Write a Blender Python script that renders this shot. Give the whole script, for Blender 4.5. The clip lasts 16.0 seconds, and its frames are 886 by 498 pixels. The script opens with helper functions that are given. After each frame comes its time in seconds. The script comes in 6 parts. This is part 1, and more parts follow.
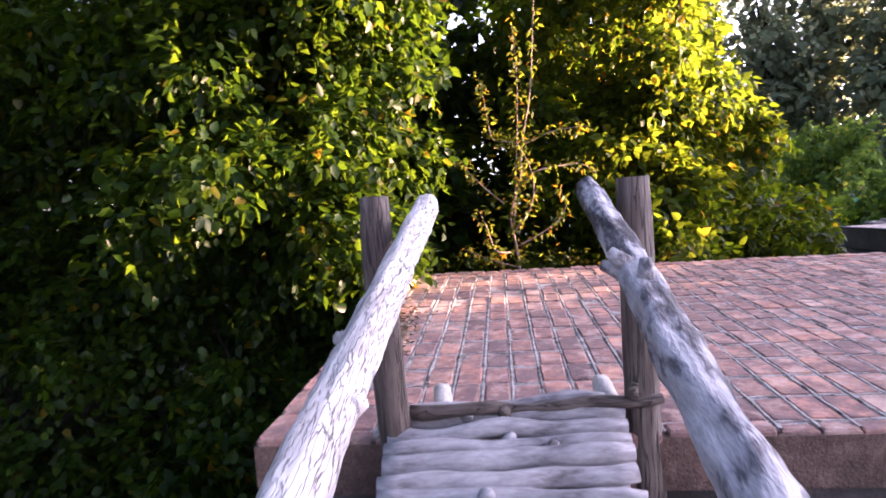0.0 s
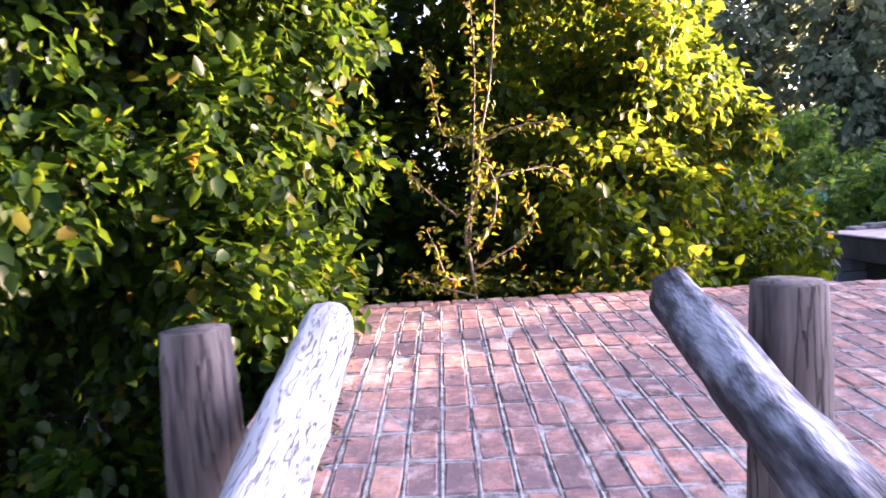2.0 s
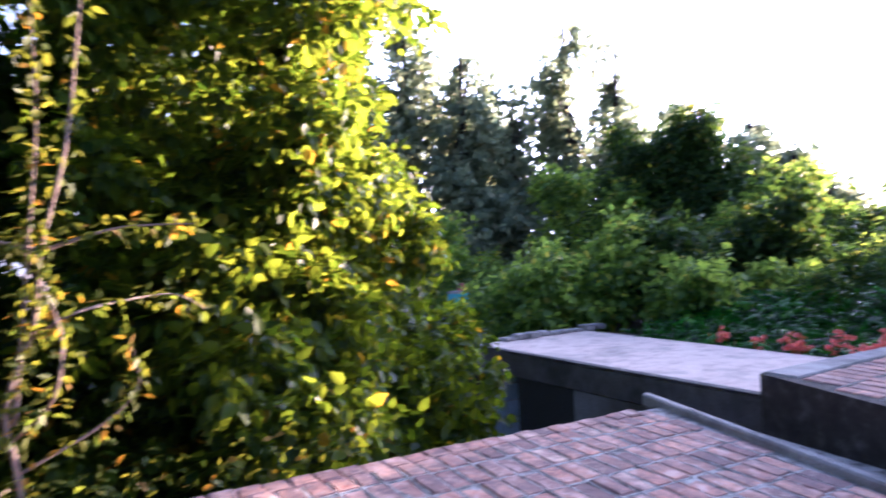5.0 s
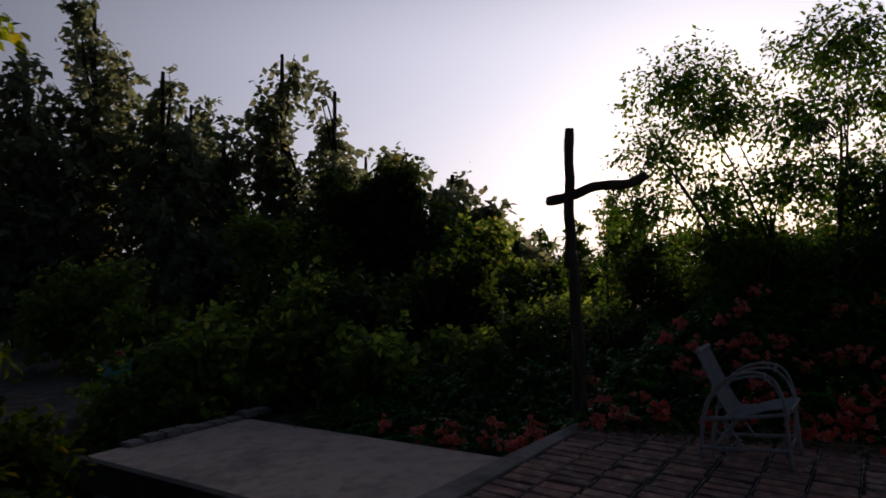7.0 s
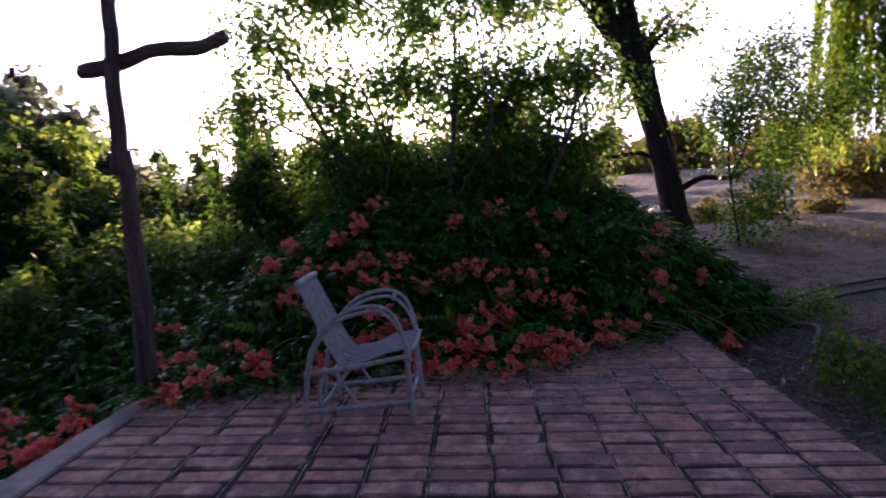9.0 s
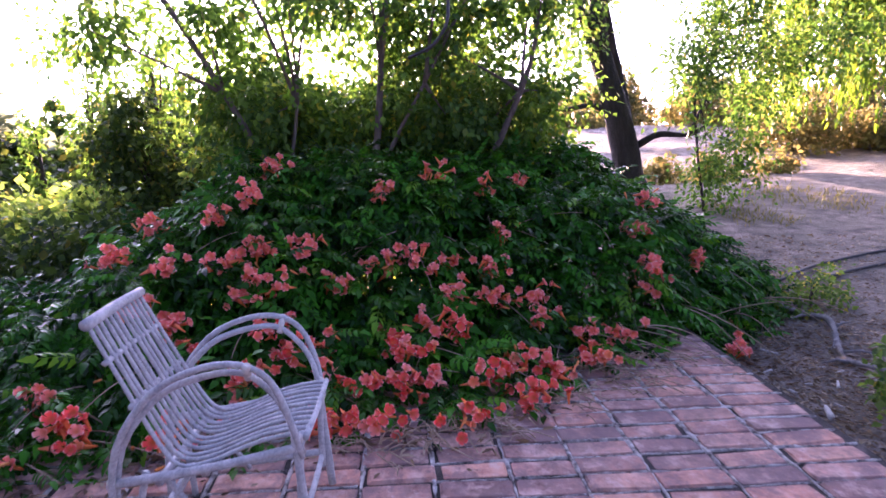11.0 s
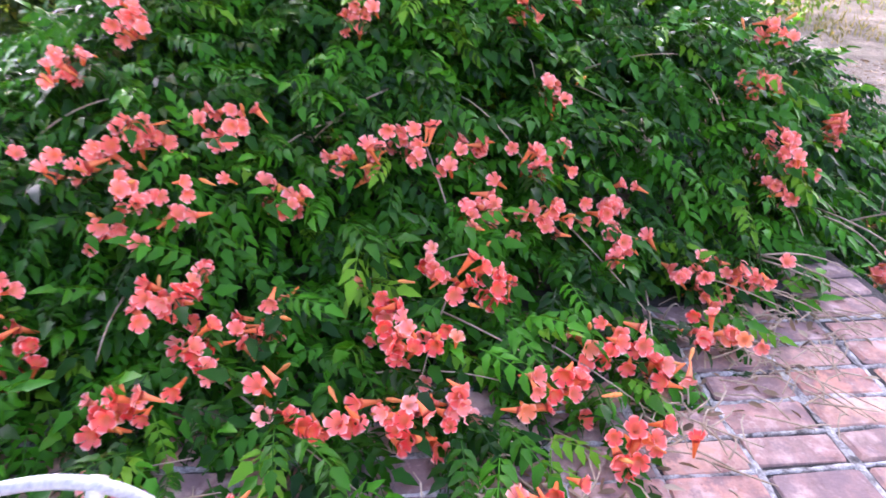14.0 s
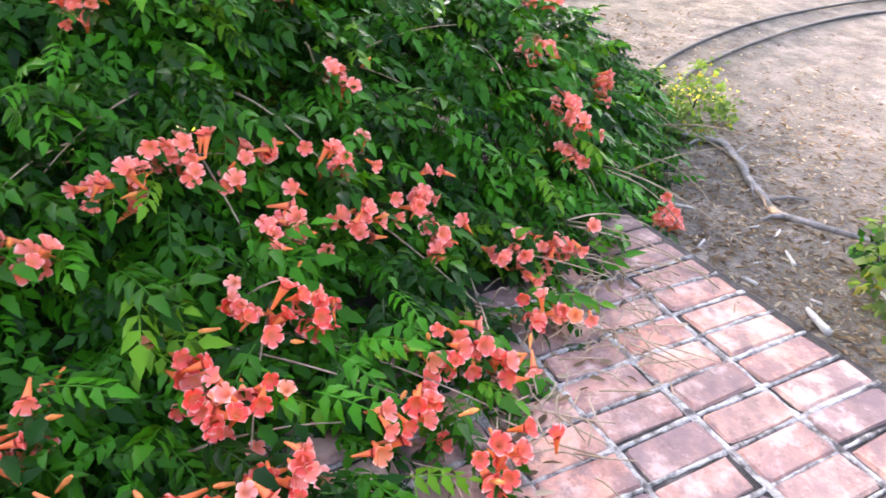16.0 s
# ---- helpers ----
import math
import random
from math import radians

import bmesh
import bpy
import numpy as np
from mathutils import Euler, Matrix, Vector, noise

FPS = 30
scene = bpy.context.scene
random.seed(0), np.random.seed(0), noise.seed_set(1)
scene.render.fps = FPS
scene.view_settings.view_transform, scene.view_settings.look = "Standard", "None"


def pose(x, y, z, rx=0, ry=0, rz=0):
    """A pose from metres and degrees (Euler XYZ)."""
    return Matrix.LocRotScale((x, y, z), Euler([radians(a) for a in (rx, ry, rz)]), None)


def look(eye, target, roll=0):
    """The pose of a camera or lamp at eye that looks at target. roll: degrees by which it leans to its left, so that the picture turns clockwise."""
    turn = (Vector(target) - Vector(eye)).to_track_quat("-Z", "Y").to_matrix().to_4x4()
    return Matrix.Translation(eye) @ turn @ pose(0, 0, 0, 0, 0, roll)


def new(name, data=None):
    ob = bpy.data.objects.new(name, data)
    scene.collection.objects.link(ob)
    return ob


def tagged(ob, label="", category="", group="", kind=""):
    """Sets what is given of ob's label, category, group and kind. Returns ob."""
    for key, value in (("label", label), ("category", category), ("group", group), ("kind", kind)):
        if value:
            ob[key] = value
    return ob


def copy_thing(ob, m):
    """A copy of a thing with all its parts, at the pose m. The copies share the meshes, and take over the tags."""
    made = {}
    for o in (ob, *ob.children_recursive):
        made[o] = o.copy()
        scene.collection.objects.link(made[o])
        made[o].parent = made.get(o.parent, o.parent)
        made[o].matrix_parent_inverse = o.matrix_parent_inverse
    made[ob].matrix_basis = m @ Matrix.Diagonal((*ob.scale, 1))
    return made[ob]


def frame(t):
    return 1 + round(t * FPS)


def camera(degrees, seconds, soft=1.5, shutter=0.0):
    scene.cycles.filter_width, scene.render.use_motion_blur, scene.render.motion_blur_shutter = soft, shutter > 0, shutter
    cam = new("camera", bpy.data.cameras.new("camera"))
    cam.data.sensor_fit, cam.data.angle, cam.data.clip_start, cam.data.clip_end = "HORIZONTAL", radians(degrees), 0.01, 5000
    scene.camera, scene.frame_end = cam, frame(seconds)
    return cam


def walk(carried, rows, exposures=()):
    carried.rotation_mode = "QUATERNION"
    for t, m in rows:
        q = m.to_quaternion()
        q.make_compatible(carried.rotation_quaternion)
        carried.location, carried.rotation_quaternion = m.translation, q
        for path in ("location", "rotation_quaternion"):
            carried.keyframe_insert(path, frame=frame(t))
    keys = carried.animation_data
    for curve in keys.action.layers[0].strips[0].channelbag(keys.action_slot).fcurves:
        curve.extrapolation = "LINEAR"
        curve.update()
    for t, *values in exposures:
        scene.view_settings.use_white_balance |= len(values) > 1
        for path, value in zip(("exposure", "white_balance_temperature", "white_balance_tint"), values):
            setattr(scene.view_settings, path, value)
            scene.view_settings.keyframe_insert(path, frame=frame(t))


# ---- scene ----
cam = camera(70.4, 16.0, 1.6, 0.4)
PATH = [
    (0, (0.47, 0.104, 0.438), (0.276, 2.092, 0.333), -4.8),
    (0.5, (0.454, 0.387, 0.516), (0.327, 2.381, 0.428), -6.3),
    (1, (0.453, 0.748, 0.565), (0.319, 2.743, 0.543), -2.9),
    (1.5, (0.446, 1.021, 0.657), (0.32, 3.016, 0.574), -5.9),
    (2, (0.41, 1.333, 0.687), (0.396, 3.324, 0.506), -4.4),
    (2.5, (0.451, 1.649, 0.718), (0.478, 3.64, 0.529), -2.6),
    (3, (0.483, 1.938, 0.794), (0.562, 3.919, 0.529), -3.7),
    (3.5, (0.459, 2.166, 0.82), (0.825, 4.122, 0.623), -3.9),
    (4, (0.461, 2.388, 0.858), (1.109, 4.268, 0.64), -4.2),
    (4.5, (0.555, 2.641, 0.848), (1.244, 4.518, 0.805), -2.9),
    (5, (0.763, 2.779, 0.929), (1.805, 4.486, 0.947), -2.6),
    (5.2, (0.825, 2.802, 0.933), (2.011, 4.412, 0.975), -3.0),
    (7.3, (2.35, 3.009, 1.372), (4.017, 4.111, 1.451), -3.5),
    (7.5, (2.486, 3.049, 1.382), (4.167, 4.132, 1.438), -5.0),
    (8, (2.913, 3.065, 1.327), (4.699, 3.964, 1.277), -2.5),
    (8.5, (3.292, 3.09, 1.202), (5.227, 3.575, 1.059), -2.2),
    (9, (3.685, 3.149, 1.192), (5.672, 3.256, 0.988), -3.4),
    (9.5, (4.05, 3.195, 1.161), (6.038, 3.176, 0.942), -3.6),
    (9.7, (4.191, 3.186, 1.161), (6.171, 3.105, 0.888), -3.4),
    (11.8, (5.525, 3.177, 1.282), (7.466, 3.092, 0.807), -2.7),
    (12, (5.618, 3.19, 1.322), (7.54, 3.088, 0.777), -2.5),
    (12.5, (5.918, 3.247, 1.297), (7.815, 3.135, 0.672), -1.2),
    (13, (6.191, 3.272, 1.281), (8.056, 3.152, 0.568), -1.8),
    (13.5, (6.425, 3.227, 1.265), (8.244, 3.192, 0.433), -3.4),
    (14, (6.593, 3.202, 1.255), (8.333, 3.092, 0.275), -2.0),
    (14.5, (6.739, 3.229, 1.274), (8.442, 2.885, 0.283), -1.3),
    (15, (6.834, 3.249, 1.266), (8.472, 2.746, 0.235), -1.3),
    (15.5, (6.864, 3.234, 1.257), (8.434, 2.617, 0.184), -0.6),
    (16, (6.858, 3.205, 1.257), (8.38, 2.485, 0.177), -0.5),
]
EXPOSURES = [(0.0, 3.6, 5350, 36), (0.5, 3.8, 5250, 37), (1.5, 3.95, 5100, 37), (2.5, 3.95, 5000, 34), (3.5, 3.9, 4850, 20), (4.0, 3.95, 4600, 12), (5.0, 3.5, 4550, 32), (5.4, 2.2, 4950, 34), (6.6, -0.3, 5250, 24), (7.3, -1.0, 5350, 18), (8.0, -0.95, 5350, 18), (8.5, -0.4, 5350, 28), (9.0, 1.55, 5000, 42), (9.5, 2.8, 4950, 46), (9.7, 2.98, 5000, 47), (11.8, 4.25, 5250, 53), (12.5, 4.68, 5600, 48), (13.5, 5.2, 5550, 46), (14.5, 5.8, 6050, 30), (16.0, 5.62, 6200, 25)]
walk(cam, [(t, look(eye, target, roll)) for t, eye, target, roll in PATH], EXPOSURES)

# ---- light ----
SUN_AZ, SUN_EL = 79.0, 6.6
world = bpy.data.worlds.new("sky")
scene.world = world
world.use_nodes = True
_wn = world.node_tree
_sky = _wn.nodes.new("ShaderNodeTexSky")
_sky.sky_type = "NISHITA"
_sky.sun_disc = False
_sky.sun_elevation = radians(SUN_EL)
_sky.sun_rotation = radians(SUN_AZ)
_sky.air_density, _sky.dust_density, _sky.ozone_density = 1.0, 4.0, 1.0
_wn.links.new(_sky.outputs[0], _wn.nodes["Background"].inputs[0])
_wn.nodes["Background"].inputs[1].default_value = 0.033
_tc = _wn.nodes.new("ShaderNodeTexCoord")
_sep = _wn.nodes.new("ShaderNodeSeparateXYZ")
_wn.links.new(_tc.outputs["Generated"], _sep.inputs[0])
_hz = _wn.nodes.new("ShaderNodeValToRGB")
_hz.color_ramp.interpolation = "EASE"
for _p, _v in ((0.0, (1.0, 0.86, 0.74)), (0.32, (0.80, 0.73, 0.68)), (0.62, (0.22, 0.22, 0.23)), (1.0, (0.05, 0.055, 0.065))):
    _e = _hz.color_ramp.elements[0] if _p == 0 else _hz.color_ramp.elements[-1] if _p == 1 else _hz.color_ramp.elements.new(_p)
    _e.color = (*_v, 1)
_wn.links.new(_sep.outputs[2], _hz.inputs[0])
_haze = _wn.nodes.new("ShaderNodeBackground")
_wn.links.new(_hz.outputs[0], _haze.inputs[0])
_dot = _wn.nodes.new("ShaderNodeVectorMath")
_dot.operation = "DOT_PRODUCT"
_dot.inputs[1].default_value = (math.sin(radians(SUN_AZ)) * math.cos(radians(SUN_EL)), math.cos(radians(SUN_AZ)) * math.cos(radians(SUN_EL)), math.sin(radians(SUN_EL)))
_wn.links.new(_tc.outputs["Generated"], _dot.inputs[0])
_near = _wn.nodes.new("ShaderNodeMapRange")
for _i, _v in ((1, -1.0), (2, 1.0), (3, 0.0), (4, 1.0)):
    _near.inputs[_i].default_value = _v
_wn.links.new(_dot.outputs["Value"], _near.inputs[0])
_pow = _wn.nodes.new("ShaderNodeMath")
_pow.operation = "POWER"
_pow.inputs[1].default_value = 5.0
_wn.links.new(_near.outputs[0], _pow.inputs[0])
_amt = _wn.nodes.new("ShaderNodeMath")
_amt.operation = "MULTIPLY_ADD"
_amt.inputs[1].default_value, _amt.inputs[2].default_value = 1.8, 0.026
_wn.links.new(_pow.outputs[0], _amt.inputs[0])
_wn.links.new(_amt.outputs[0], _haze.inputs[1])
_both = _wn.nodes.new("ShaderNodeAddShader")
_wn.links.new(_wn.nodes["Background"].outputs[0], _both.inputs[0])
_wn.links.new(_haze.outputs[0], _both.inputs[1])
_wn.links.new(_both.outputs[0], _wn.nodes["World Output"].inputs[0])
sun = new("sun", bpy.data.lights.new("sun", "SUN"))
sun.data.energy, sun.data.angle, sun.data.color = 5.0, radians(0.6), (1.0, 0.64, 0.30)
_d = Vector((math.sin(radians(SUN_AZ)) * math.cos(radians(SUN_EL)), math.cos(radians(SUN_AZ)) * math.cos(radians(SUN_EL)), math.sin(radians(SUN_EL))))
sun.matrix_world = look(_d * 60, (0, 0, 0))


# ---- materials ----
def material(name):
    m = bpy.data.materials.new(name)
    m.use_nodes = True
    return m, m.node_tree, m.node_tree.nodes["Principled BSDF"]


def ramp(nt, source, stops):
    r = nt.nodes.new("ShaderNodeValToRGB")
    while len(r.color_ramp.elements) < len(stops):
        r.color_ramp.elements.new(0.5)
    for e, (p, c) in zip(r.color_ramp.elements, stops):
        e.position, e.color = p, (*c, 1)
    nt.links.new(source, r.inputs[0])
    return r.outputs[0]


def tex_noise(nt, scale, detail=4, rough=0.6, coords="Object", stretch=None):
    tc = nt.nodes.new("ShaderNodeTexCoord")
    n = nt.nodes.new("ShaderNodeTexNoise")
    n.inputs["Scale"].default_value, n.inputs["Detail"].default_value, n.inputs["Roughness"].default_value = scale, detail, rough
    if coords == "World":
        g = nt.nodes.new("ShaderNodeNewGeometry")
        out = g.outputs["Position"]
    else:
        out = tc.outputs[coords]
    if stretch:
        mp = nt.nodes.new("ShaderNodeMapping")
        mp.inputs["Scale"].default_value = stretch
        nt.links.new(out, mp.inputs[0])
        out = mp.outputs[0]
    nt.links.new(out, n.inputs["Vector"])
    return n.outputs["Fac"]


def mix(nt, fac, a, b, blend="MIX"):
    m = nt.nodes.new("ShaderNodeMix")
    m.data_type, m.blend_type = "RGBA", blend
    for sock, v in ((m.inputs[0], fac), (m.inputs[6], a), (m.inputs[7], b)):
        if isinstance(v, (int, float)):
            sock.default_value = v
        elif isinstance(v, tuple):
            sock.default_value = (*v, 1)
        else:
            nt.links.new(v, sock)
    return m.outputs[2]


def bump(nt, bsdf, height, strength=0.4, distance=0.01):
    b = nt.nodes.new("ShaderNodeBump")
    b.inputs["Strength"].default_value, b.inputs["Distance"].default_value = strength, distance
    nt.links.new(height, b.inputs["Height"])
    nt.links.new(b.outputs[0], bsdf.inputs["Normal"])


def surface(name, stops, scale=8, rough=0.85, fine=60, depth=0.4, dist=0.006, coords="World", stretch=None, stain=None):
    """A rough mineral or wooden surface: colour in two scales of grain, and relief."""
    m, nt, b = material(name)
    n1 = tex_noise(nt, scale, 5, 0.65, coords, stretch)
    n2 = tex_noise(nt, fine, 3, 0.6, coords, stretch)
    c = ramp(nt, n1, stops)
    c = mix(nt, 0.35, c, ramp(nt, n2, [(0.3, (0.25, 0.25, 0.25)), (0.7, (0.9, 0.9, 0.9))]), "OVERLAY")
    if stain:
        n3 = tex_noise(nt, 1.3, 4, 0.7, "World")
        c = mix(nt, ramp(nt, n3, [(0.5, (0, 0, 0)), (0.68, (1, 1, 1))]), c, stain)
    nt.links.new(c, b.inputs["Base Color"])
    b.inputs["Roughness"].default_value = rough
    bump(nt, b, n2, depth, dist)
    return m


def brick_material(name, seed):
    m, nt, b = material(name)
    oi = nt.nodes.new("ShaderNodeObjectInfo")
    c = ramp(nt, oi.outputs["Random"], [(0.0, (0.17, 0.105, 0.10)), (0.18, (0.40, 0.225, 0.19)), (0.42, (0.57, 0.285, 0.21)), (0.58, (0.24, 0.155, 0.15)), (0.76, (0.63, 0.345, 0.25)), (0.93, (0.49, 0.29, 0.24)), (1.0, (0.66, 0.46, 0.37))])
    n1 = tex_noise(nt, 14 + seed, 5, 0.7, "World")
    n2 = tex_noise(nt, 90, 3, 0.6, "World")
    n3 = tex_noise(nt, 3.4, 5, 0.7, "World")
    n4 = tex_noise(nt, 22, 6, 0.75, "World")
    c = mix(nt, 0.85, c, ramp(nt, n1, [(0.3, (0.16, 0.15, 0.16)), (0.5, (0.48, 0.48, 0.48)), (0.66, (0.62, 0.58, 0.55)), (0.8, (0.85, 0.80, 0.78))]), "OVERLAY")
    c = mix(nt, ramp(nt, n3, [(0.42, (0, 0, 0)), (0.7, (0.75, 0.75, 0.75))]), c, (0.22, 0.16, 0.15))
    n5 = tex_noise(nt, 9, 4, 0.6, "World")
    c = mix(nt, ramp(nt, n5, [(0.36, (0.7, 0.7, 0.7)), (0.47, (0, 0, 0))]), c, (0.25, 0.165, 0.16))
    c = mix(nt, ramp(nt, n5, [(0.53, (0, 0, 0)), (0.66, (0.6, 0.6, 0.6))]), c, (0.60, 0.42, 0.36))
    c = mix(nt, ramp(nt, n4, [(0.60, (0, 0, 0)), (0.70, (0.55, 0.55, 0.55))]), c, (0.56, 0.46, 0.41))
    c = mix(nt, ramp(nt, n4, [(0.30, (0.8, 0.8, 0.8)), (0.38, (0, 0, 0))]), c, (0.10, 0.08, 0.08))
    n6 = tex_noise(nt, 7.5, 5, 0.72, "World")
    c = mix(nt, ramp(nt, n6, [(0.50, (0, 0, 0)), (0.60, (0.75, 0.75, 0.75))]), c, (0.20, 0.135, 0.135))
    c = mix(nt, ramp(nt, n6, [(0.33, (0.65, 0.65, 0.65)), (0.44, (0, 0, 0))]), c, (0.62, 0.45, 0.40))
    nt.links.new(c, b.inputs["Base Color"])
    b.inputs["Roughness"].default_value = 0.85
    b.inputs["Specular IOR Level"].default_value = 0.18
    bump(nt, b, mix(nt, 0.5, mix(nt, 0.5, n1, n2), n4), 0.9, 0.008)
    return m


def leaf_material(name, dark, light, tired, rough=0.42, through_=0.35, tired_from=0.93, gloss=0.3, glow=2.5, hue=0.485):
    """Leaf: colour varies from leaf to leaf; light shines through."""
    m, nt, b = material(name)
    g = nt.nodes.new("ShaderNodeNewGeometry")
    c = ramp(nt, g.outputs["Random Per Island"], [(0.0, dark), (0.55, tuple((a + d) / 2 for a, d in zip(dark, light))), (tired_from - 0.02, light), (tired_from + 0.01, tired), (1.0, tired)])
    n = tex_noise(nt, 1.1, 3, 0.5, "World")
    c = mix(nt, 0.5, c, ramp(nt, n, [(0.35, (0.35, 0.38, 0.35)), (0.65, (0.66, 0.64, 0.56))]), "OVERLAY")
    nt.links.new(c, b.inputs["Base Color"])
    b.inputs["Roughness"].default_value = rough
    b.inputs["Specular IOR Level"].default_value = gloss
    t = nt.nodes.new("ShaderNodeBsdfTranslucent")
    hs = nt.nodes.new("ShaderNodeHueSaturation")
    hs.inputs["Value"].default_value = glow
    hs.inputs["Hue"].default_value = hue
    hs.inputs["Saturation"].default_value = 1.1
    nt.links.new(c, hs.inputs["Color"])
    nt.links.new(hs.outputs[0], t.inputs["Color"])
    mx = nt.nodes.new("ShaderNodeMixShader")
    mx.inputs[0].default_value = through_
    nt.links.new(b.outputs[0], mx.inputs[1])
    nt.links.new(t.outputs[0], mx.inputs[2])
    nt.links.new(mx.outputs[0], nt.nodes["Material Output"].inputs["Surface"])
    return m


BRICK = brick_material("fired_brick", 0)
MORTAR = surface("mortar", [(0.34, (0.10, 0.085, 0.08)), (0.46, (0.27, 0.24, 0.225)), (0.6, (0.40, 0.365, 0.345)), (0.8, (0.50, 0.465, 0.44))], 16, 0.95, 130, 0.8, 0.006)
CEMENT = surface("old_cement", [(0.3, (0.20, 0.18, 0.18)), (0.6, (0.33, 0.30, 0.29)), (0.8, (0.40, 0.37, 0.35))], 5, 0.92, 70, 0.5, 0.006, stain=(0.12, 0.11, 0.11))
SLAB = surface("dusty_roof_slab", [(0.3, (0.42, 0.32, 0.28)), (0.5, (0.62, 0.48, 0.42)), (0.8, (0.70, 0.57, 0.50))], 6, 0.95, 90, 0.5, 0.006, stain=(0.32, 0.26, 0.23))
BLUEWASH = surface("bluish_limewash", [(0.3, (0.50, 0.58, 0.70)), (0.6, (0.66, 0.73, 0.83)), (0.8, (0.74, 0.79, 0.86))], 4, 0.9, 50, 0.4, 0.006)
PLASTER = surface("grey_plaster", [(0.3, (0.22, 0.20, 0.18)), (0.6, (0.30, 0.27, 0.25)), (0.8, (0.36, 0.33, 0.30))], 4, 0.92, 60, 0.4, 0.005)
SILVER = surface("silvered_bark", [(0.30, (0.34, 0.31, 0.30)), (0.48, (0.56, 0.52, 0.50)), (0.75, (0.70, 0.66, 0.64))], 13, 0.85, 80, 0.9, 0.012, "Object", (1, 1, 0.16))
SILVER2 = surface("weathered_grey_pole", [(0.32, (0.07, 0.06, 0.065)), (0.42, (0.27, 0.25, 0.26)), (0.55, (0.40, 0.38, 0.39)), (0.75, (0.55, 0.53, 0.53))], 9, 0.8, 60, 0.6, 0.008, "Object", (1, 1, 0.3))
POSTWOOD = surface("brown_post_wood", [(0.3, (0.055, 0.042, 0.036)), (0.5, (0.13, 0.10, 0.085)), (0.65, (0.20, 0.165, 0.145)), (0.8, (0.28, 0.24, 0.215))], 16, 0.85, 110, 0.8, 0.008, "Object", (1, 1, 0.12))
GREYWOOD = surface("grey_dead_wood", [(0.3, (0.10, 0.092, 0.09)), (0.55, (0.20, 0.185, 0.18)), (0.8, (0.32, 0.30, 0.295))], 18, 0.9, 90, 0.8, 0.006)
RAILWOOD = surface("dark_patched_grey_pole", [(0.40, (0.03, 0.027, 0.03)), (0.47, (0.12, 0.11, 0.12)), (0.53, (0.34, 0.325, 0.34)), (0.75, (0.52, 0.50, 0.51))], 12, 0.75, 70, 0.9, 0.010, "Object", (1, 1, 0.35))
CUTWOOD = surface("sawn_log_end", [(0.3, (0.42, 0.38, 0.35)), (0.6, (0.58, 0.54, 0.50)), (0.8, (0.66, 0.62, 0.58))], 20, 0.9, 120, 0.5, 0.004, "Object")
def furrowed(m, scale, stretch, width, strength):
    """Dark wavy furrows along the grain of a bark material."""
    nt = m.node_tree
    b = nt.nodes["Principled BSDF"]
    n = tex_noise(nt, scale, 3, 0.55, "Object", stretch)
    a = nt.nodes.new("ShaderNodeMath")
    a.operation = "SUBTRACT"
    a.inputs[1].default_value = 0.5
    nt.links.new(n, a.inputs[0])
    d = nt.nodes.new("ShaderNodeMath")
    d.operation = "ABSOLUTE"
    nt.links.new(a.outputs[0], d.inputs[0])
    fac = ramp(nt, d.outputs[0], [(0.0, (0, 0, 0)), (width, (1, 1, 1))])
    old = b.inputs["Base Color"].links[0].from_socket
    nt.links.new(mix(nt, fac, mix(nt, strength, old, (0.05, 0.04, 0.04)), old), b.inputs["Base Color"])
    bump(nt, b, fac, 1.0, 0.015)


furrowed(SILVER, 105, (1, 1, 0.13), 0.024, 0.38)
furrowed(POSTWOOD, 45, (1, 1, 0.05), 0.03, 0.6)
CHAIRWOOD = surface("grey_weathered_sticks", [(0.3, (0.26, 0.26, 0.28)), (0.55, (0.42, 0.42, 0.44)), (0.8, (0.55, 0.55, 0.56))], 22, 0.75, 150, 0.5, 0.002, "Object")
BARK = surface("dark_tree_bark", [(0.3, (0.012, 0.010, 0.009)), (0.6, (0.034, 0.027, 0.024)), (0.8, (0.07, 0.056, 0.05))], 12, 0.95, 60, 1.0, 0.02, "World", (1, 1, 0.25))
PALEBARK = surface("pale_brown_bark", [(0.3, (0.12, 0.085, 0.07)), (0.6, (0.22, 0.16, 0.13)), (0.8, (0.30, 0.23, 0.19))], 14, 0.9, 70, 0.8, 0.01, "World", (1, 1, 0.3))
STEMBARK = surface("grey_brown_bark", [(0.3, (0.06, 0.045, 0.038)), (0.6, (0.13, 0.10, 0.085)), (0.8, (0.20, 0.16, 0.14))], 14, 0.9, 70, 0.8, 0.01, "World", (1, 1, 0.3))
TWIG = surface("dry_twig", [(0.3, (0.20, 0.14, 0.09)), (0.6, (0.36, 0.27, 0.19)), (0.8, (0.45, 0.36, 0.26))], 15, 0.85, 90, 0.4, 0.003)
SAND = surface("sandy_ground", [(0.28, (0.065, 0.054, 0.044)), (0.45, (0.13, 0.108, 0.088)), (0.60, (0.215, 0.178, 0.148)), (0.78, (0.33, 0.28, 0.235))], 5, 0.95, 38, 1.0, 0.035, stain=(0.15, 0.125, 0.10))
EARTH = surface("brown_brick_and_earth", [(0.3, (0.07, 0.045, 0.036)), (0.55, (0.15, 0.095, 0.075)), (0.75, (0.23, 0.15, 0.12))], 11, 0.95, 80, 0.9, 0.010)
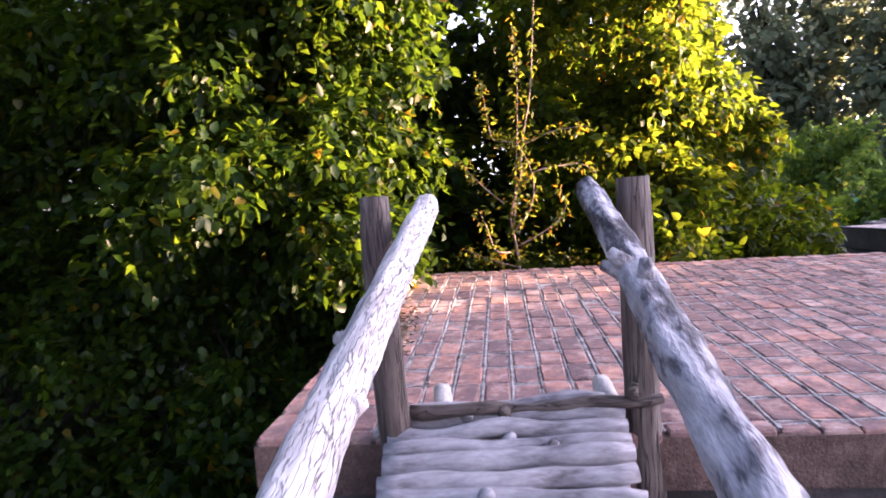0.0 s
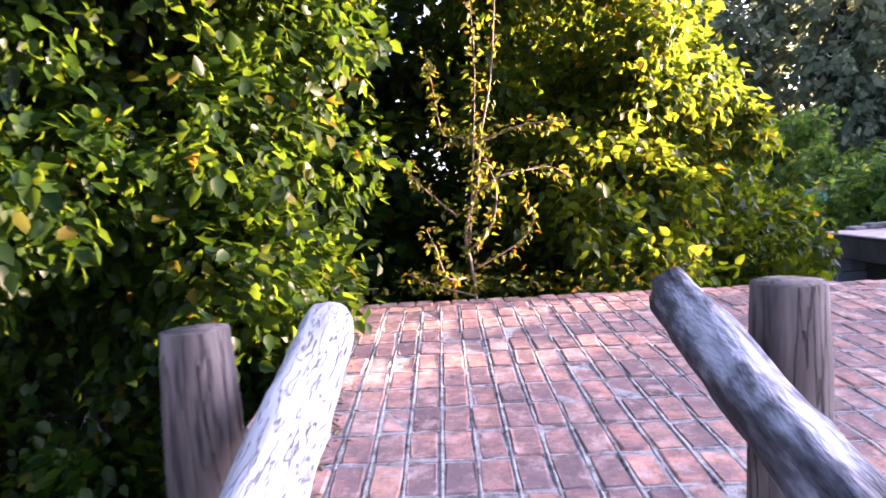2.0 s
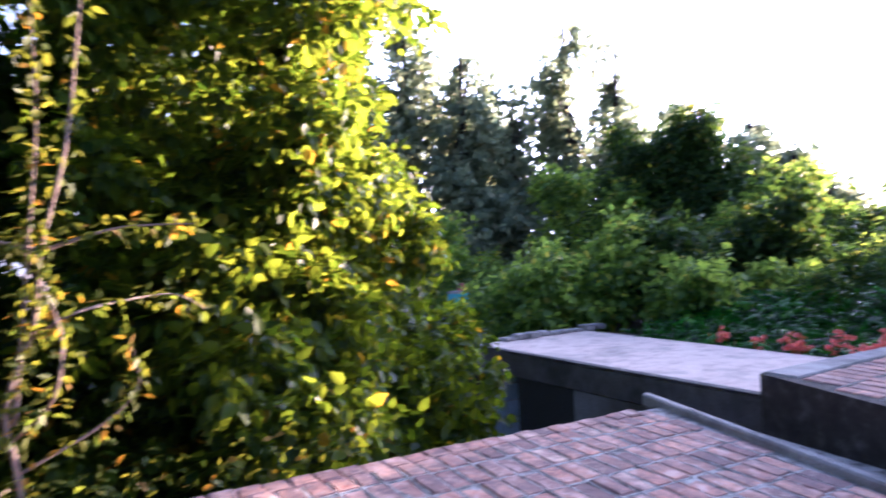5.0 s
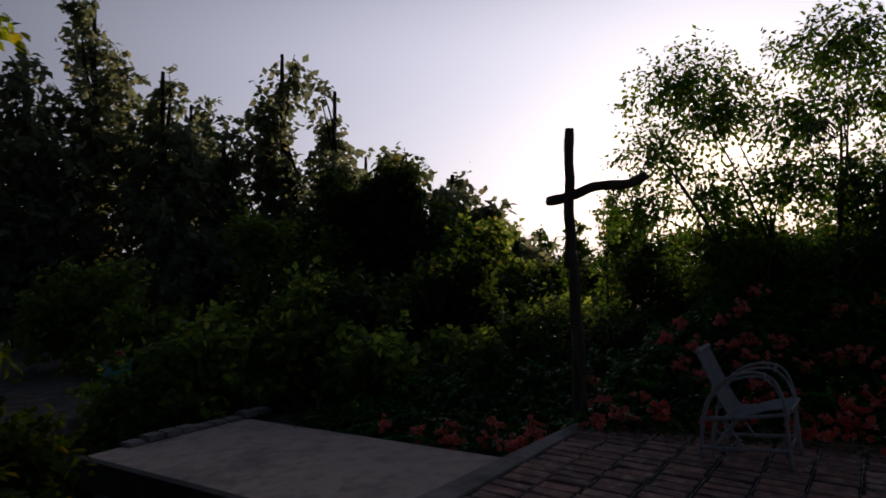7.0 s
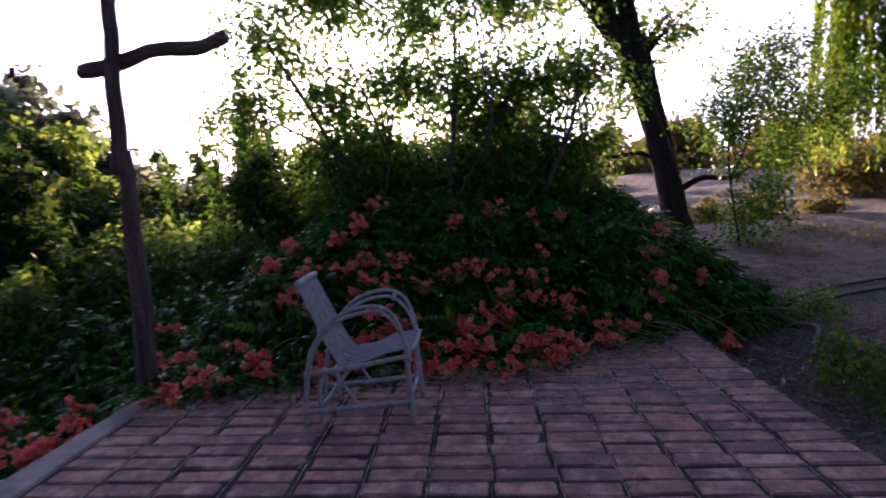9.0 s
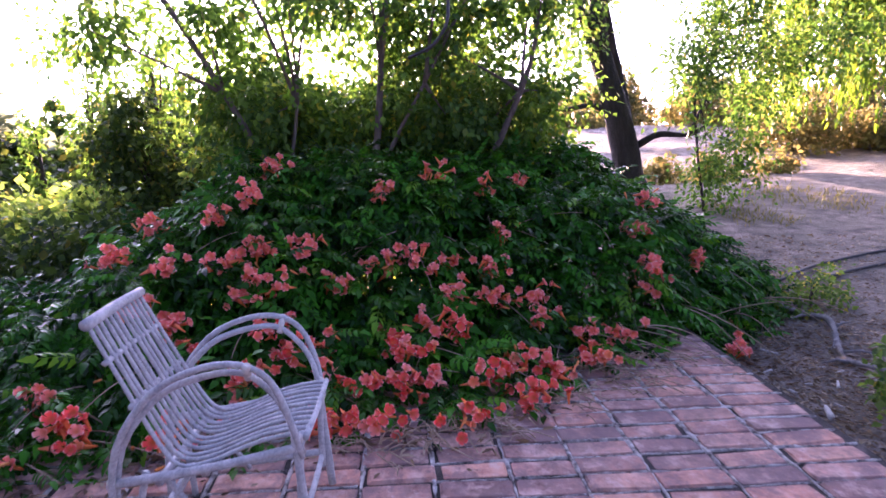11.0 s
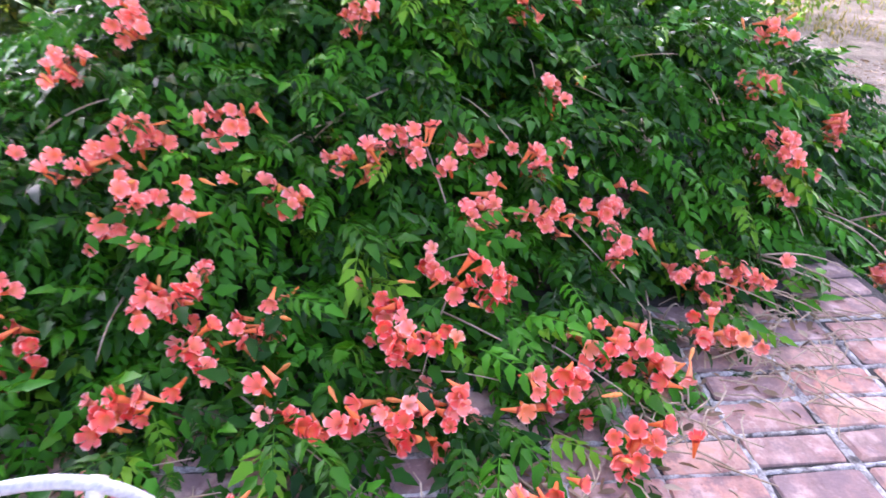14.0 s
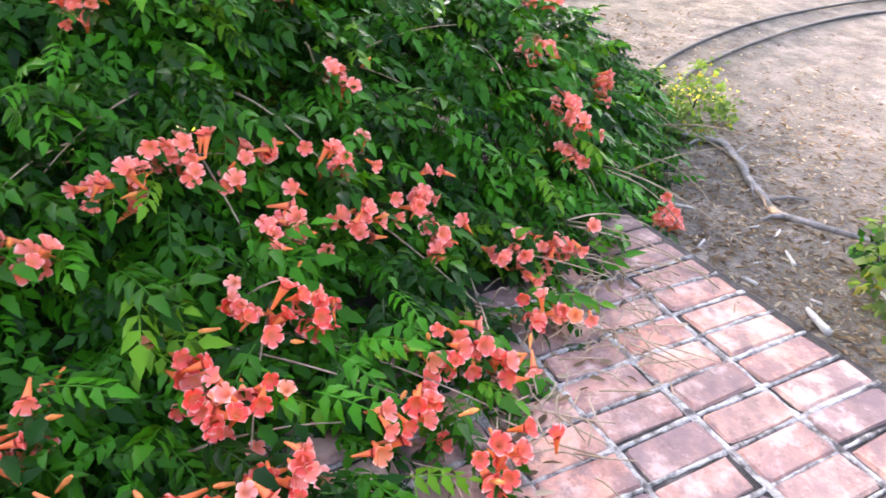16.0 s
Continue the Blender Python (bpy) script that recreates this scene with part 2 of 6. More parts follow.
# stained cement for shadowed sides; their shade is put into the colour
DARKCEMENT = surface("shaded_stained_cement", [(0.3, (0.07, 0.06, 0.06)), (0.6, (0.12, 0.105, 0.105)), (0.8, (0.17, 0.15, 0.145))], 5, 0.92, 70, 0.6, 0.008, stain=(0.05, 0.045, 0.045))
JOINT = surface("dark_soil_in_joints", [(0.35, (0.022, 0.018, 0.016)), (0.55, (0.045, 0.036, 0.032)), (0.68, (0.10, 0.085, 0.078)), (0.8, (0.26, 0.24, 0.22))], 9, 0.95, 110, 0.9, 0.008)
LIME = surface("crumbling_lime_mortar", [(0.36, (0.09, 0.075, 0.07)), (0.47, (0.30, 0.27, 0.255)), (0.58, (0.50, 0.47, 0.45)), (0.8, (0.68, 0.65, 0.62))], 22, 0.95, 150, 1.0, 0.010)
TURQUOISE = surface("turquoise_paint", [(0.3, (0.05, 0.30, 0.34)), (0.7, (0.10, 0.42, 0.46))], 6, 0.5, 60, 0.2, 0.003)
REDCLAY = surface("red_clay_pot", [(0.3, (0.30, 0.09, 0.06)), (0.7, (0.45, 0.16, 0.11))], 8, 0.8, 80, 0.4, 0.004)
RUBBER = surface("black_pipe", [(0.3, (0.012, 0.012, 0.014)), (0.7, (0.03, 0.03, 0.034))], 8, 0.45, 60, 0.1, 0.001)
# two tones of shrub leaf: shade, then sunlight, put into the colour
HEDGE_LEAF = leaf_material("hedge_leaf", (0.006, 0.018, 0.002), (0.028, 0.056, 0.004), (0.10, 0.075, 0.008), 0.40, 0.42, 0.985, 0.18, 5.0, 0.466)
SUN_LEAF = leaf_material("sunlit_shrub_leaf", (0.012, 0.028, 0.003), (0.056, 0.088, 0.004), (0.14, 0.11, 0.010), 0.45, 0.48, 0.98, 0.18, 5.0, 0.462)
SPROUT_LEAF = leaf_material("sprout_leaf", (0.05, 0.075, 0.010), (0.13, 0.135, 0.015), (0.22, 0.14, 0.02), 0.5, 0.45, 0.9, 0.2)
VINE_LEAF = leaf_material("vine_leaf", (0.002, 0.018, 0.001), (0.034, 0.170, 0.005), (0.09, 0.22, 0.010), 0.38, 0.18, 0.96, 0.13, 1.9)
TREE_LEAF = leaf_material("tree_leaf", (0.035, 0.072, 0.016), (0.10, 0.165, 0.03), (0.20, 0.19, 0.03), 0.55, 0.45, 0.94, 0.25, 2.8)
# the haze of distance is put into this paler, greyer leaf
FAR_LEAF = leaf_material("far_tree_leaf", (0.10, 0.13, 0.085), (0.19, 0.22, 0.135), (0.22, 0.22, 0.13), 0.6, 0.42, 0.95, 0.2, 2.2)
YOUNG_LEAF = leaf_material("young_tree_leaf", (0.028, 0.066, 0.012), (0.095, 0.18, 0.026), (0.20, 0.21, 0.03), 0.5, 0.42, 0.96, 0.25, 2.5)
# one bush leaf twice: backlight in the first colour, shade in the second
PORCH_BUSH_LEAF = leaf_material("backlit_bush_leaf", (0.045, 0.085, 0.018), (0.13, 0.20, 0.035), (0.22, 0.23, 0.04), 0.5, 0.48, 0.95, 0.25, 3.6, 0.475)
DARK_BUSH_LEAF = leaf_material("shaded_bush_leaf", (0.016, 0.036, 0.008), (0.055, 0.095, 0.016), (0.12, 0.12, 0.02), 0.55, 0.35, 0.96, 0.2, 2.2)
WILLOW_LEAF = leaf_material("willow_leaf", (0.05, 0.105, 0.012), (0.15, 0.23, 0.022), (0.27, 0.28, 0.03), 0.5, 0.42, 0.93, 0.25, 2.4)
SHRUB_LEAF = leaf_material("dry_shrub_leaf", (0.10, 0.10, 0.03), (0.22, 0.20, 0.06), (0.30, 0.23, 0.08), 0.6, 0.35, 0.9, 0.2, 2.0)
DRY = leaf_material("dead_leaf", (0.10, 0.065, 0.04), (0.26, 0.18, 0.11), (0.36, 0.29, 0.21), 0.8, 0.1, 0.8)


def flower_material():
    m, nt, b = material("coral_petal")
    oi = nt.nodes.new("ShaderNodeObjectInfo")
    g = nt.nodes.new("ShaderNodeNewGeometry")
    c = ramp(nt, oi.outputs["Random"], [(0.0, (0.85, 0.055, 0.04)), (0.35, (0.93, 0.11, 0.085)), (0.7, (0.95, 0.18, 0.14)), (0.9, (0.96, 0.32, 0.27)), (1.0, (0.95, 0.25, 0.08))])
    c2 = ramp(nt, g.outputs["Random Per Island"], [(0.0, (0.45, 0.45, 0.45)), (1.0, (0.58, 0.58, 0.58))])
    c = mix(nt, 0.6, c, c2, "OVERLAY")
    n = tex_noise(nt, 40, 3, 0.6, "World")
    c = mix(nt, 0.3, c, ramp(nt, n, [(0.35, (0.35, 0.3, 0.3)), (0.7, (0.75, 0.65, 0.65))]), "OVERLAY")
    # lobes pale towards their rims, orange down the tube
    tc = nt.nodes.new("ShaderNodeAttribute")
    tc.attribute_name = "rim"
    c = mix(nt, ramp(nt, tc.outputs["Fac"], [(0.0, (0.75, 0.75, 0.75)), (0.35, (0, 0, 0))]), c, (0.80, 0.24, 0.04))
    c = mix(nt, ramp(nt, tc.outputs["Fac"], [(0.66, (0, 0, 0)), (1.0, (0.85, 0.85, 0.85))]), c, (0.97, 0.70, 0.65))
    nt.links.new(c, b.inputs["Base Color"])
    b.inputs["Roughness"].default_value = 0.5
    t = nt.nodes.new("ShaderNodeBsdfTranslucent")
    nt.links.new(c, t.inputs["Color"])
    mx = nt.nodes.new("ShaderNodeMixShader")
    mx.inputs[0].default_value = 0.3
    nt.links.new(b.outputs[0], mx.inputs[1])
    nt.links.new(t.outputs[0], mx.inputs[2])
    nt.links.new(mx.outputs[0], nt.nodes["Material Output"].inputs["Surface"])
    return m


PETAL = flower_material()
TUBE = surface("orange_flower_tube", [(0.3, (0.55, 0.15, 0.035)), (0.7, (0.72, 0.26, 0.06))], 20, 0.6, 100, 0.1, 0.001)


# ---- mesh builders ----
rng = np.random.default_rng(7)


def mesh_object(name, verts, faces, mat, parent=None, label="", smooth=False):
    me = bpy.data.meshes.new(name)
    me.from_pydata([tuple(v) for v in verts] if not isinstance(verts, np.ndarray) else verts.tolist(), [], faces if isinstance(faces, list) else faces.tolist())
    me.materials.append(mat)
    if smooth:
        me.polygons.foreach_set("use_smooth", np.ones(len(me.polygons), bool))
    me.update()
    ob = new(name, me)
    if parent is not None:
        ob.parent = parent
    if label:
        ob["label"] = label
    return ob


def part(name, bm, mat, parent, label="", smooth=False):
    me = bpy.data.meshes.new(name)
    bm.to_mesh(me)
    bm.free()
    me.materials.append(mat)
    if smooth:
        for p in me.polygons:
            p.use_smooth = True
    ob = new(name, me)
    if parent is not None:
        ob.parent = parent
    if label:
        ob["label"] = label
    return ob


def thing(name, label, category, group="", kind="", at=(0, 0, 0)):
    e = tagged(new(name), label, category, group, kind)
    e.location = at
    return e


def box_bm(lo, hi, bevel=0.0):
    bm = bmesh.new()
    bmesh.ops.create_cube(bm, size=1)
    for v in bm.verts:
        v.co = [lo[i] + (hi[i] - lo[i]) * (v.co[i] + 0.5) for i in range(3)]
    if bevel:
        bmesh.ops.bevel(bm, geom=bm.edges[:], offset=bevel, segments=2, affect="EDGES")
    return bm


def prism_bm(outline, z0, z1, bevel=0.0):
    """A slab over a plan outline; z0 and z1 are numbers or functions of x, y."""
    bm = bmesh.new()
    f = lambda z, x, y: z(x, y) if callable(z) else z
    lo = [bm.verts.new((x, y, f(z0, x, y))) for x, y in outline]
    hi = [bm.verts.new((x, y, f(z1, x, y))) for x, y in outline]
    n = len(outline)
    bm.faces.new(lo[::-1])
    bm.faces.new(hi)
    for i in range(n):
        bm.faces.new((lo[i], lo[(i + 1) % n], hi[(i + 1) % n], hi[i]))
    bmesh.ops.recalc_face_normals(bm, faces=bm.faces[:])
    if bevel:
        bmesh.ops.bevel(bm, geom=bm.edges[:], offset=bevel, segments=1, affect="EDGES")
    return bm


def tube_data(points, radii, seg=10, rough=0.0, seed=0, cap=True):
    """A rounded limb along points, its section a little uneven."""
    pts = [Vector(p) for p in points]
    verts, faces = [], []
    side = None
    for i, p in enumerate(pts):
        ahead = (pts[min(i + 1, len(pts) - 1)] - pts[max(i - 1, 0)]).normalized()
        if side is None:
            side = ahead.orthogonal().normalized()
        side = (side - ahead * side.dot(ahead)).normalized()
        up = ahead.cross(side)
        for k in range(seg):
            a = 2 * math.pi * k / seg
            way = side * math.cos(a) + up * math.sin(a)
            r = radii[i]
            if rough:
                r *= 1 + rough * noise.noise(Vector((p.x * 5 + seed * 3.1, p.y * 5, p.z * 5)) + way * 1.7) + 0.6 * rough * noise.noise((p + way * r) * 22 + Vector((seed, 0, 0)))
            verts.append(p + way * r)
    for i in range(len(pts) - 1):
        for k in range(seg):
            a, b = i * seg + k, i * seg + (k + 1) % seg
            faces.append((a, b, b + seg, a + seg))
    if cap:
        faces.append(tuple(range(seg))[::-1])
        faces.append(tuple(range((len(pts) - 1) * seg, len(pts) * seg)))
    return verts, faces


def joined(pieces):
    verts, faces = [], []
    for v, f in pieces:
        n = len(verts)
        verts.extend(v)
        faces.extend(tuple(i + n for i in q) for q in f)
    return verts, faces


LEAF = np.array([(0, 0, 0), (0.27, 0.20, 0.07), (0.31, 0.55, 0.06), (0, 1.08, -0.12), (-0.31, 0.55, 0.06), (-0.27, 0.20, 0.07)], float)
LEAF_F = np.array([(0, 1, 2, 3), (0, 3, 4, 5)])
LEAF_S = np.array([(0, 0, 0), (0.36, 0.45, 0.08), (0, 1.0, -0.08), (-0.36, 0.45, 0.08)], float)
LEAF_SF = np.array([(0, 1, 2), (0, 2, 3)])


def leaves_data(pos, out, size, droop=0.4, spread=0.7, width=1.0, simple=False, gen=rng):
    """Leaves at pos that lean towards out and hang by droop."""
    n = len(pos)
    tpl, tf = (LEAF_S, LEAF_SF) if simple else (LEAF, LEAF_F)
    y = out * 0.9 + gen.normal(0, spread, (n, 3)) + np.array([0, 0, -droop])
    y /= np.linalg.norm(y, axis=1)[:, None] + 1e-9
    zz = out + np.array([0, 0, 0.8]) + gen.normal(0, 0.45, (n, 3))
    x = np.cross(y, zz)
    x /= np.linalg.norm(x, axis=1)[:, None] + 1e-9
    z = np.cross(x, y)
    s = (size * gen.uniform(0.6, 1.25, n))[:, None, None]
    v = pos[:, None] + s * (tpl[None, :, :1] * width * x[:, None] + tpl[None, :, 1:2] * y[:, None] + tpl[None, :, 2:] * z[:, None])
    f = tf[None] + (np.arange(n) * len(tpl))[:, None, None]
    return v.reshape(-1, 3), f.reshape(-1, tf.shape[1])


def fast_mesh(name, v, f, mat, parent=None, label="", smooth=True):
    me = bpy.data.meshes.new(name)
    me.vertices.add(len(v))
    me.vertices.foreach_set("co", np.ascontiguousarray(v, np.float32).ravel())
    me.loops.add(f.size)
    me.loops.foreach_set("vertex_index", np.ascontiguousarray(f, np.int32).ravel())
    me.polygons.add(len(f))
    me.polygons.foreach_set("loop_start", np.arange(0, f.size, f.shape[1], dtype=np.int32))
    me.polygons.foreach_set("use_smooth", np.full(len(f), smooth))
    me.materials.append(mat)
    me.update()
    ob = new(name, me)
    if parent is not None:
        ob.parent = parent
    if label:
        ob["label"] = label
    return ob


def ball(n, gen=rng):
    d = gen.normal(0, 1, (n, 3))
    return d / np.linalg.norm(d, axis=1)[:, None]


# ---- the large structure ----
def smooth(a, b, v):
    t = np.clip((v - a) / (b - a), 0, 1)
    return t * t * (3 - 2 * t)


def roof_z(x, y):
    return -0.456 - 0.027 * x + 0.0623 * y


def terrace_z(x, y):
    return -0.116 + 0.03 * y


def ground_z(x, y):
    """Sandy ground with the sunken yard, and the rise beyond the trees."""
    x, y = np.asarray(x, float), np.asarray(y, float)
    yard = smooth(-4.6, -3.6, x) * (1 - smooth(4.2, 4.7, x)) * smooth(-1.2, -0.4, y) * (1 - smooth(15, 18, y))
    porch = smooth(3.5, 4, x) * (1 - smooth(6.2, 6.6, x)) * smooth(5.05, 5.1, y) * (1 - smooth(11, 11.5, y))
    rise = 0.45 * smooth(9, 15, x) * (1 - smooth(-1, 3, y)) + 1.0 * smooth(14, 34, x) * (1 - smooth(-2, 10, y))
    bumps = 0.05 * np.sin(x * 1.7 + 1.3 * np.sin(y * 0.9)) * np.sin(y * 1.3 + 0.7) * smooth(8, 10, np.abs(x - 2)) + 0.02 * np.sin(3.1 * x) * np.sin(2.7 * y + x)
    low = 0.7 * (1 - smooth(-6, -3.6, x)) * smooth(-1.2, 0.4, y) * (1 - smooth(13, 18, y)) * smooth(-30, -18, x)
    return -0.3 - low - 2.5 * np.maximum(yard, porch) * (1 - low) + rise + bumps


def axis(lo, hi, step, far, grow=1.22):
    """Even steps between lo and hi, then ever wider ones out to far on both sides."""
    mid = np.arange(lo, hi + step, step)
    out, s = [], step
    while (out[-1] if out else 0) < far:
        s *= grow
        out.append((out[-1] if out else 0) + s)
    out = np.array(out)
    return np.r_[lo - out[::-1], mid, mid[-1] + out]


gx, gy = axis(-8, 22, 0.2, 1500), axis(-9, 16, 0.2, 1500)
GX, GY = np.meshgrid(gx, gy)
gv = np.stack([GX, GY, ground_z(GX, GY)], -1).reshape(-1, 3)
gi = np.arange(len(gv)).reshape(GX.shape)
gf = np.stack([gi[:-1, :-1], gi[:-1, 1:], gi[1:, 1:], gi[1:, :-1]], -1).reshape(-1, 4)
# the sunken yard's shade is put into the sand's colour by height
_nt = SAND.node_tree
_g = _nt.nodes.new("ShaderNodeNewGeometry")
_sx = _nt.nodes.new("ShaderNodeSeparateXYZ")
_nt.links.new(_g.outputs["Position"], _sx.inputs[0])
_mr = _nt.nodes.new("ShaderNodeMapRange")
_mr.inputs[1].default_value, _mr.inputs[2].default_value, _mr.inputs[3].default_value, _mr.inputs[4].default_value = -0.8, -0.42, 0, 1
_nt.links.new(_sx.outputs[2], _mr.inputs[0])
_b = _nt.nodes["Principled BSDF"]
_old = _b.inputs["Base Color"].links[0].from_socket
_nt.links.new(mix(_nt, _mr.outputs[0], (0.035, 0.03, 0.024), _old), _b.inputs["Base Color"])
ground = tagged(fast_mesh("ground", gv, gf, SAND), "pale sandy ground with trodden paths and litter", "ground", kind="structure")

# first roof: brick-paved, nearly flat, over a low house
ROOF_X0, ROOF_X1, ROOF_Y0, ROOF_Y1 = -0.47, 4.36, 2.22, 5.84
roof = tagged(part("roof_low", prism_bm([(ROOF_X0, ROOF_Y0), (ROOF_X1 + 0.1, ROOF_Y0), (ROOF_X1 + 0.1, ROOF_Y1), (ROOF_X0, ROOF_Y1)], lambda x, y: roof_z(x, y) - 0.20, lambda x, y: roof_z(x, y) - 0.022), EARTH, None), "low flat roof paved with worn reddish bricks", "roof", kind="structure")
part("mortar_bed", prism_bm([(ROOF_X0 + 0.03, ROOF_Y0 + 0.03), (ROOF_X1 + 0.07, ROOF_Y0 + 0.03), (ROOF_X1 + 0.07, ROOF_Y1 - 0.03), (ROOF_X0 + 0.03, ROOF_Y1 - 0.03)], lambda x, y: roof_z(x, y) - 0.021, lambda x, y: roof_z(x, y) - 0.0075), MORTAR, roof, "crumbling grey mortar between the bricks")
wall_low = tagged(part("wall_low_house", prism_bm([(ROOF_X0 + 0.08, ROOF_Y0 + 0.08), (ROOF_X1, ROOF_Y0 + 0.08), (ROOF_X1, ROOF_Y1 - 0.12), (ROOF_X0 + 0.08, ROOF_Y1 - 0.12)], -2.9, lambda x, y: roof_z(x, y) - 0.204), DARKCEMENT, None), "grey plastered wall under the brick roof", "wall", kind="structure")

# terrace: raised brick floor
TERR = [(3.70, 1.46), (9.6, 1.46), (9.6, 5.10), (4.75, 5.30)]
terrace = tagged(part("terrace_floor", prism_bm(TERR, -2.85, lambda x, y: terrace_z(x, y) - 0.009), JOINT, None), "raised brick terrace with a worn cement edge", "terrace", kind="structure")
upstand = tagged(part("gutter_kerb", prism_bm([(3.72, 2.25), (3.80, 2.25), (4.46, 6.0), (4.38, 6.0)], lambda x, y: roof_z(x, y) - 0.05, lambda x, y: roof_z(x, y) + 0.045, 0.012), CEMENT, None), "low cement kerb along the roof gutter", "kerb", kind="structure")

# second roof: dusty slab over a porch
slab2 = tagged(part("roof_porch", prism_bm([(4.88, 5.31), (6.60, 5.24), (6.62, 9.05), (4.85, 8.95)], -0.41, -0.16, 0.012), DARKCEMENT, None), "flat cement porch roof, its weathered edge darkened for shade", "roof", kind="structure")
slab2_top = tagged(part("roof_porch_screed", prism_bm([(4.94, 5.305), (6.58, 5.235), (6.60, 9.0), (4.91, 8.9)], -0.158, -0.145, 0.004), SLAB, slab2), "dusty sand-coloured screed")
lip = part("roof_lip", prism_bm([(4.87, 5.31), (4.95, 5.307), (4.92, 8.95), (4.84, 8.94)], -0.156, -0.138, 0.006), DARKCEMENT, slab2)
_e = random.Random(41)
for k in range(9):
    # broken lengths of cement edging on the far rim
    x0 = 5.25 + 0.185 * k + _e.uniform(0, 0.02)
    part("edging_piece", box_bm((x0, 8.80 + _e.uniform(-0.02, 0.02), -0.144), (x0 + 0.165, 8.98, -0.144 + _e.uniform(0.03, 0.075)), 0.012), CEMENT, slab2)
wall_porch = tagged(part("wall_porch", box_bm((4.98, 8.72, -2.9), (5.34, 8.90, -0.414), 0.01), MORTAR, None), "bluish limewashed block wall beside a dark opening", "wall", kind="structure")
for r in range(8):
    for k in range(2):
        z1, x0 = -0.425 - 0.20 * r, 4.985 + 0.175 * k - (0.06 if r % 2 and k else 0)
        x1 = (5.335 if k else 5.155 - (0.06 if r % 2 else 0))
        part("block", box_bm((x0, 8.702, z1 - 0.185), (x1, 8.73, z1), 0.008), BLUEWASH, wall_porch)
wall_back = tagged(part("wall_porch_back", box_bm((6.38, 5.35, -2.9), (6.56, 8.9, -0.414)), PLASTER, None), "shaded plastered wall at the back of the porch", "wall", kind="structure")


# ---- footbridge of poles ----
def log(name, a, b, r0, r1, mat, parent, label="", seg=14, n=14, rough=0.12, seed=0, sag=0.0, wobble=0.02, knots=0):
    """A pole from a to b in the local frame of its own axis, so that its grain runs along it."""
    a, b = Vector(a), Vector(b)
    q = (b - a).to_track_quat("Z", "Y")
    length = (b - a).length
    pts = [Vector((wobble * noise.noise((3 * t / n, seed, 0)), wobble * noise.noise((3 * t / n, seed, 7)) - sag * 4 * (t / n) * (1 - t / n), length * t / n)) for t in range(n + 1)]
    rad = [r0 + (r1 - r0) * t / n for t in range(n + 1)]
    rad[0] *= 0.93
    rad[-1] *= 0.90
    pieces = [tube_data(pts, rad, seg, rough, seed)]
    g = random.Random(seed)
    for k in range(knots):
        i = g.randrange(2, n - 1)
        w = Vector((math.cos(g.uniform(0, 6.3)), math.sin(g.uniform(0, 6.3)), g.uniform(0.2, 0.6))).normalized()
        p = pts[i] + w * rad[i] * 0.7
        e = p + w * g.uniform(0.03, 0.055)
        pieces.append(tube_data([p, p.lerp(e, 0.5), e], [0.026, 0.020, 0.013], 7, 0.2, seed + k))
    v, f = joined(pieces)
    ob = mesh_object(name, v, f, mat, parent, label, True)
    ob.matrix_local = Matrix.Translation(a) @ q.to_matrix().to_4x4()
    return ob


def under(ob, owner):
    """Hand a part over to another part of the same thing, where it stands."""
    m = ob.matrix_local.copy()
    ob.parent = owner
    ob.matrix_local = owner.matrix_local.inverted() @ m
    return ob


bridge = thing("footbridge", "rustic footbridge of weathered poles with log handrails", "footbridge")
# silvered handrails: their lines rise to the roof
log("handrail", (0.088, -0.95, -0.465), (0.205, 2.36, 0.485), 0.050, 0.044, SILVER, bridge, "thick silvery handrail log with furrowed bark", 40, 110, 0.16, 3, 0.0, 0.02, 5)
log("handrail", (0.75, -0.95, -0.51), (0.775, 2.37, 0.495), 0.050, 0.042, RAILWOOD, bridge, "grey handrail pole with dark patches and knots", 36, 110, 0.22, 5, 0.0, 0.02, 8)
lp = log("post", (0.10, 2.17, -2.8), (0.045, 2.21, 0.52), 0.062, 0.055, POSTWOOD, bridge, "brown upright post with a sawn top", 18, 26, 0.09, 8, 0, 0.03)
rp = log("post", (0.86, 2.26, -2.8), (0.912, 2.26, 0.515), 0.062, 0.058, POSTWOOD, bridge, "brown upright post with a sawn top", 18, 26, 0.07, 9, 0, 0.02)
under(log("sawn_top", (0.0445, 2.2105, 0.517), (0.0445, 2.2105, 0.5235), 0.053, 0.052, CUTWOOD, bridge, "pale sawn log end", 18, 2, 0.05, 8, 0, 0), lp)
under(log("sawn_top", (0.912, 2.26, 0.512), (0.912, 2.26, 0.5185), 0.056, 0.055, CUTWOOD, bridge, "pale sawn log end", 18, 2, 0.05, 9, 0, 0), rp)
for bx in (0.12, 0.72):
    log("beam", (bx, -1.4, -1.16), (bx + 0.03, 2.42, -0.345), 0.055, 0.045, SILVER2, bridge, "", 12, 12, 0.1, int(bx * 10), 0, 0.03)
    log("stub", (bx + 0.09, 2.30, -0.30), (bx + 0.07, 2.47, -0.225), 0.042, 0.036, CUTWOOD, bridge, "pale stub of a bearer pole", 12, 6, 0.2, int(bx * 20), 0, 0)
yy, k = 2.33, 0
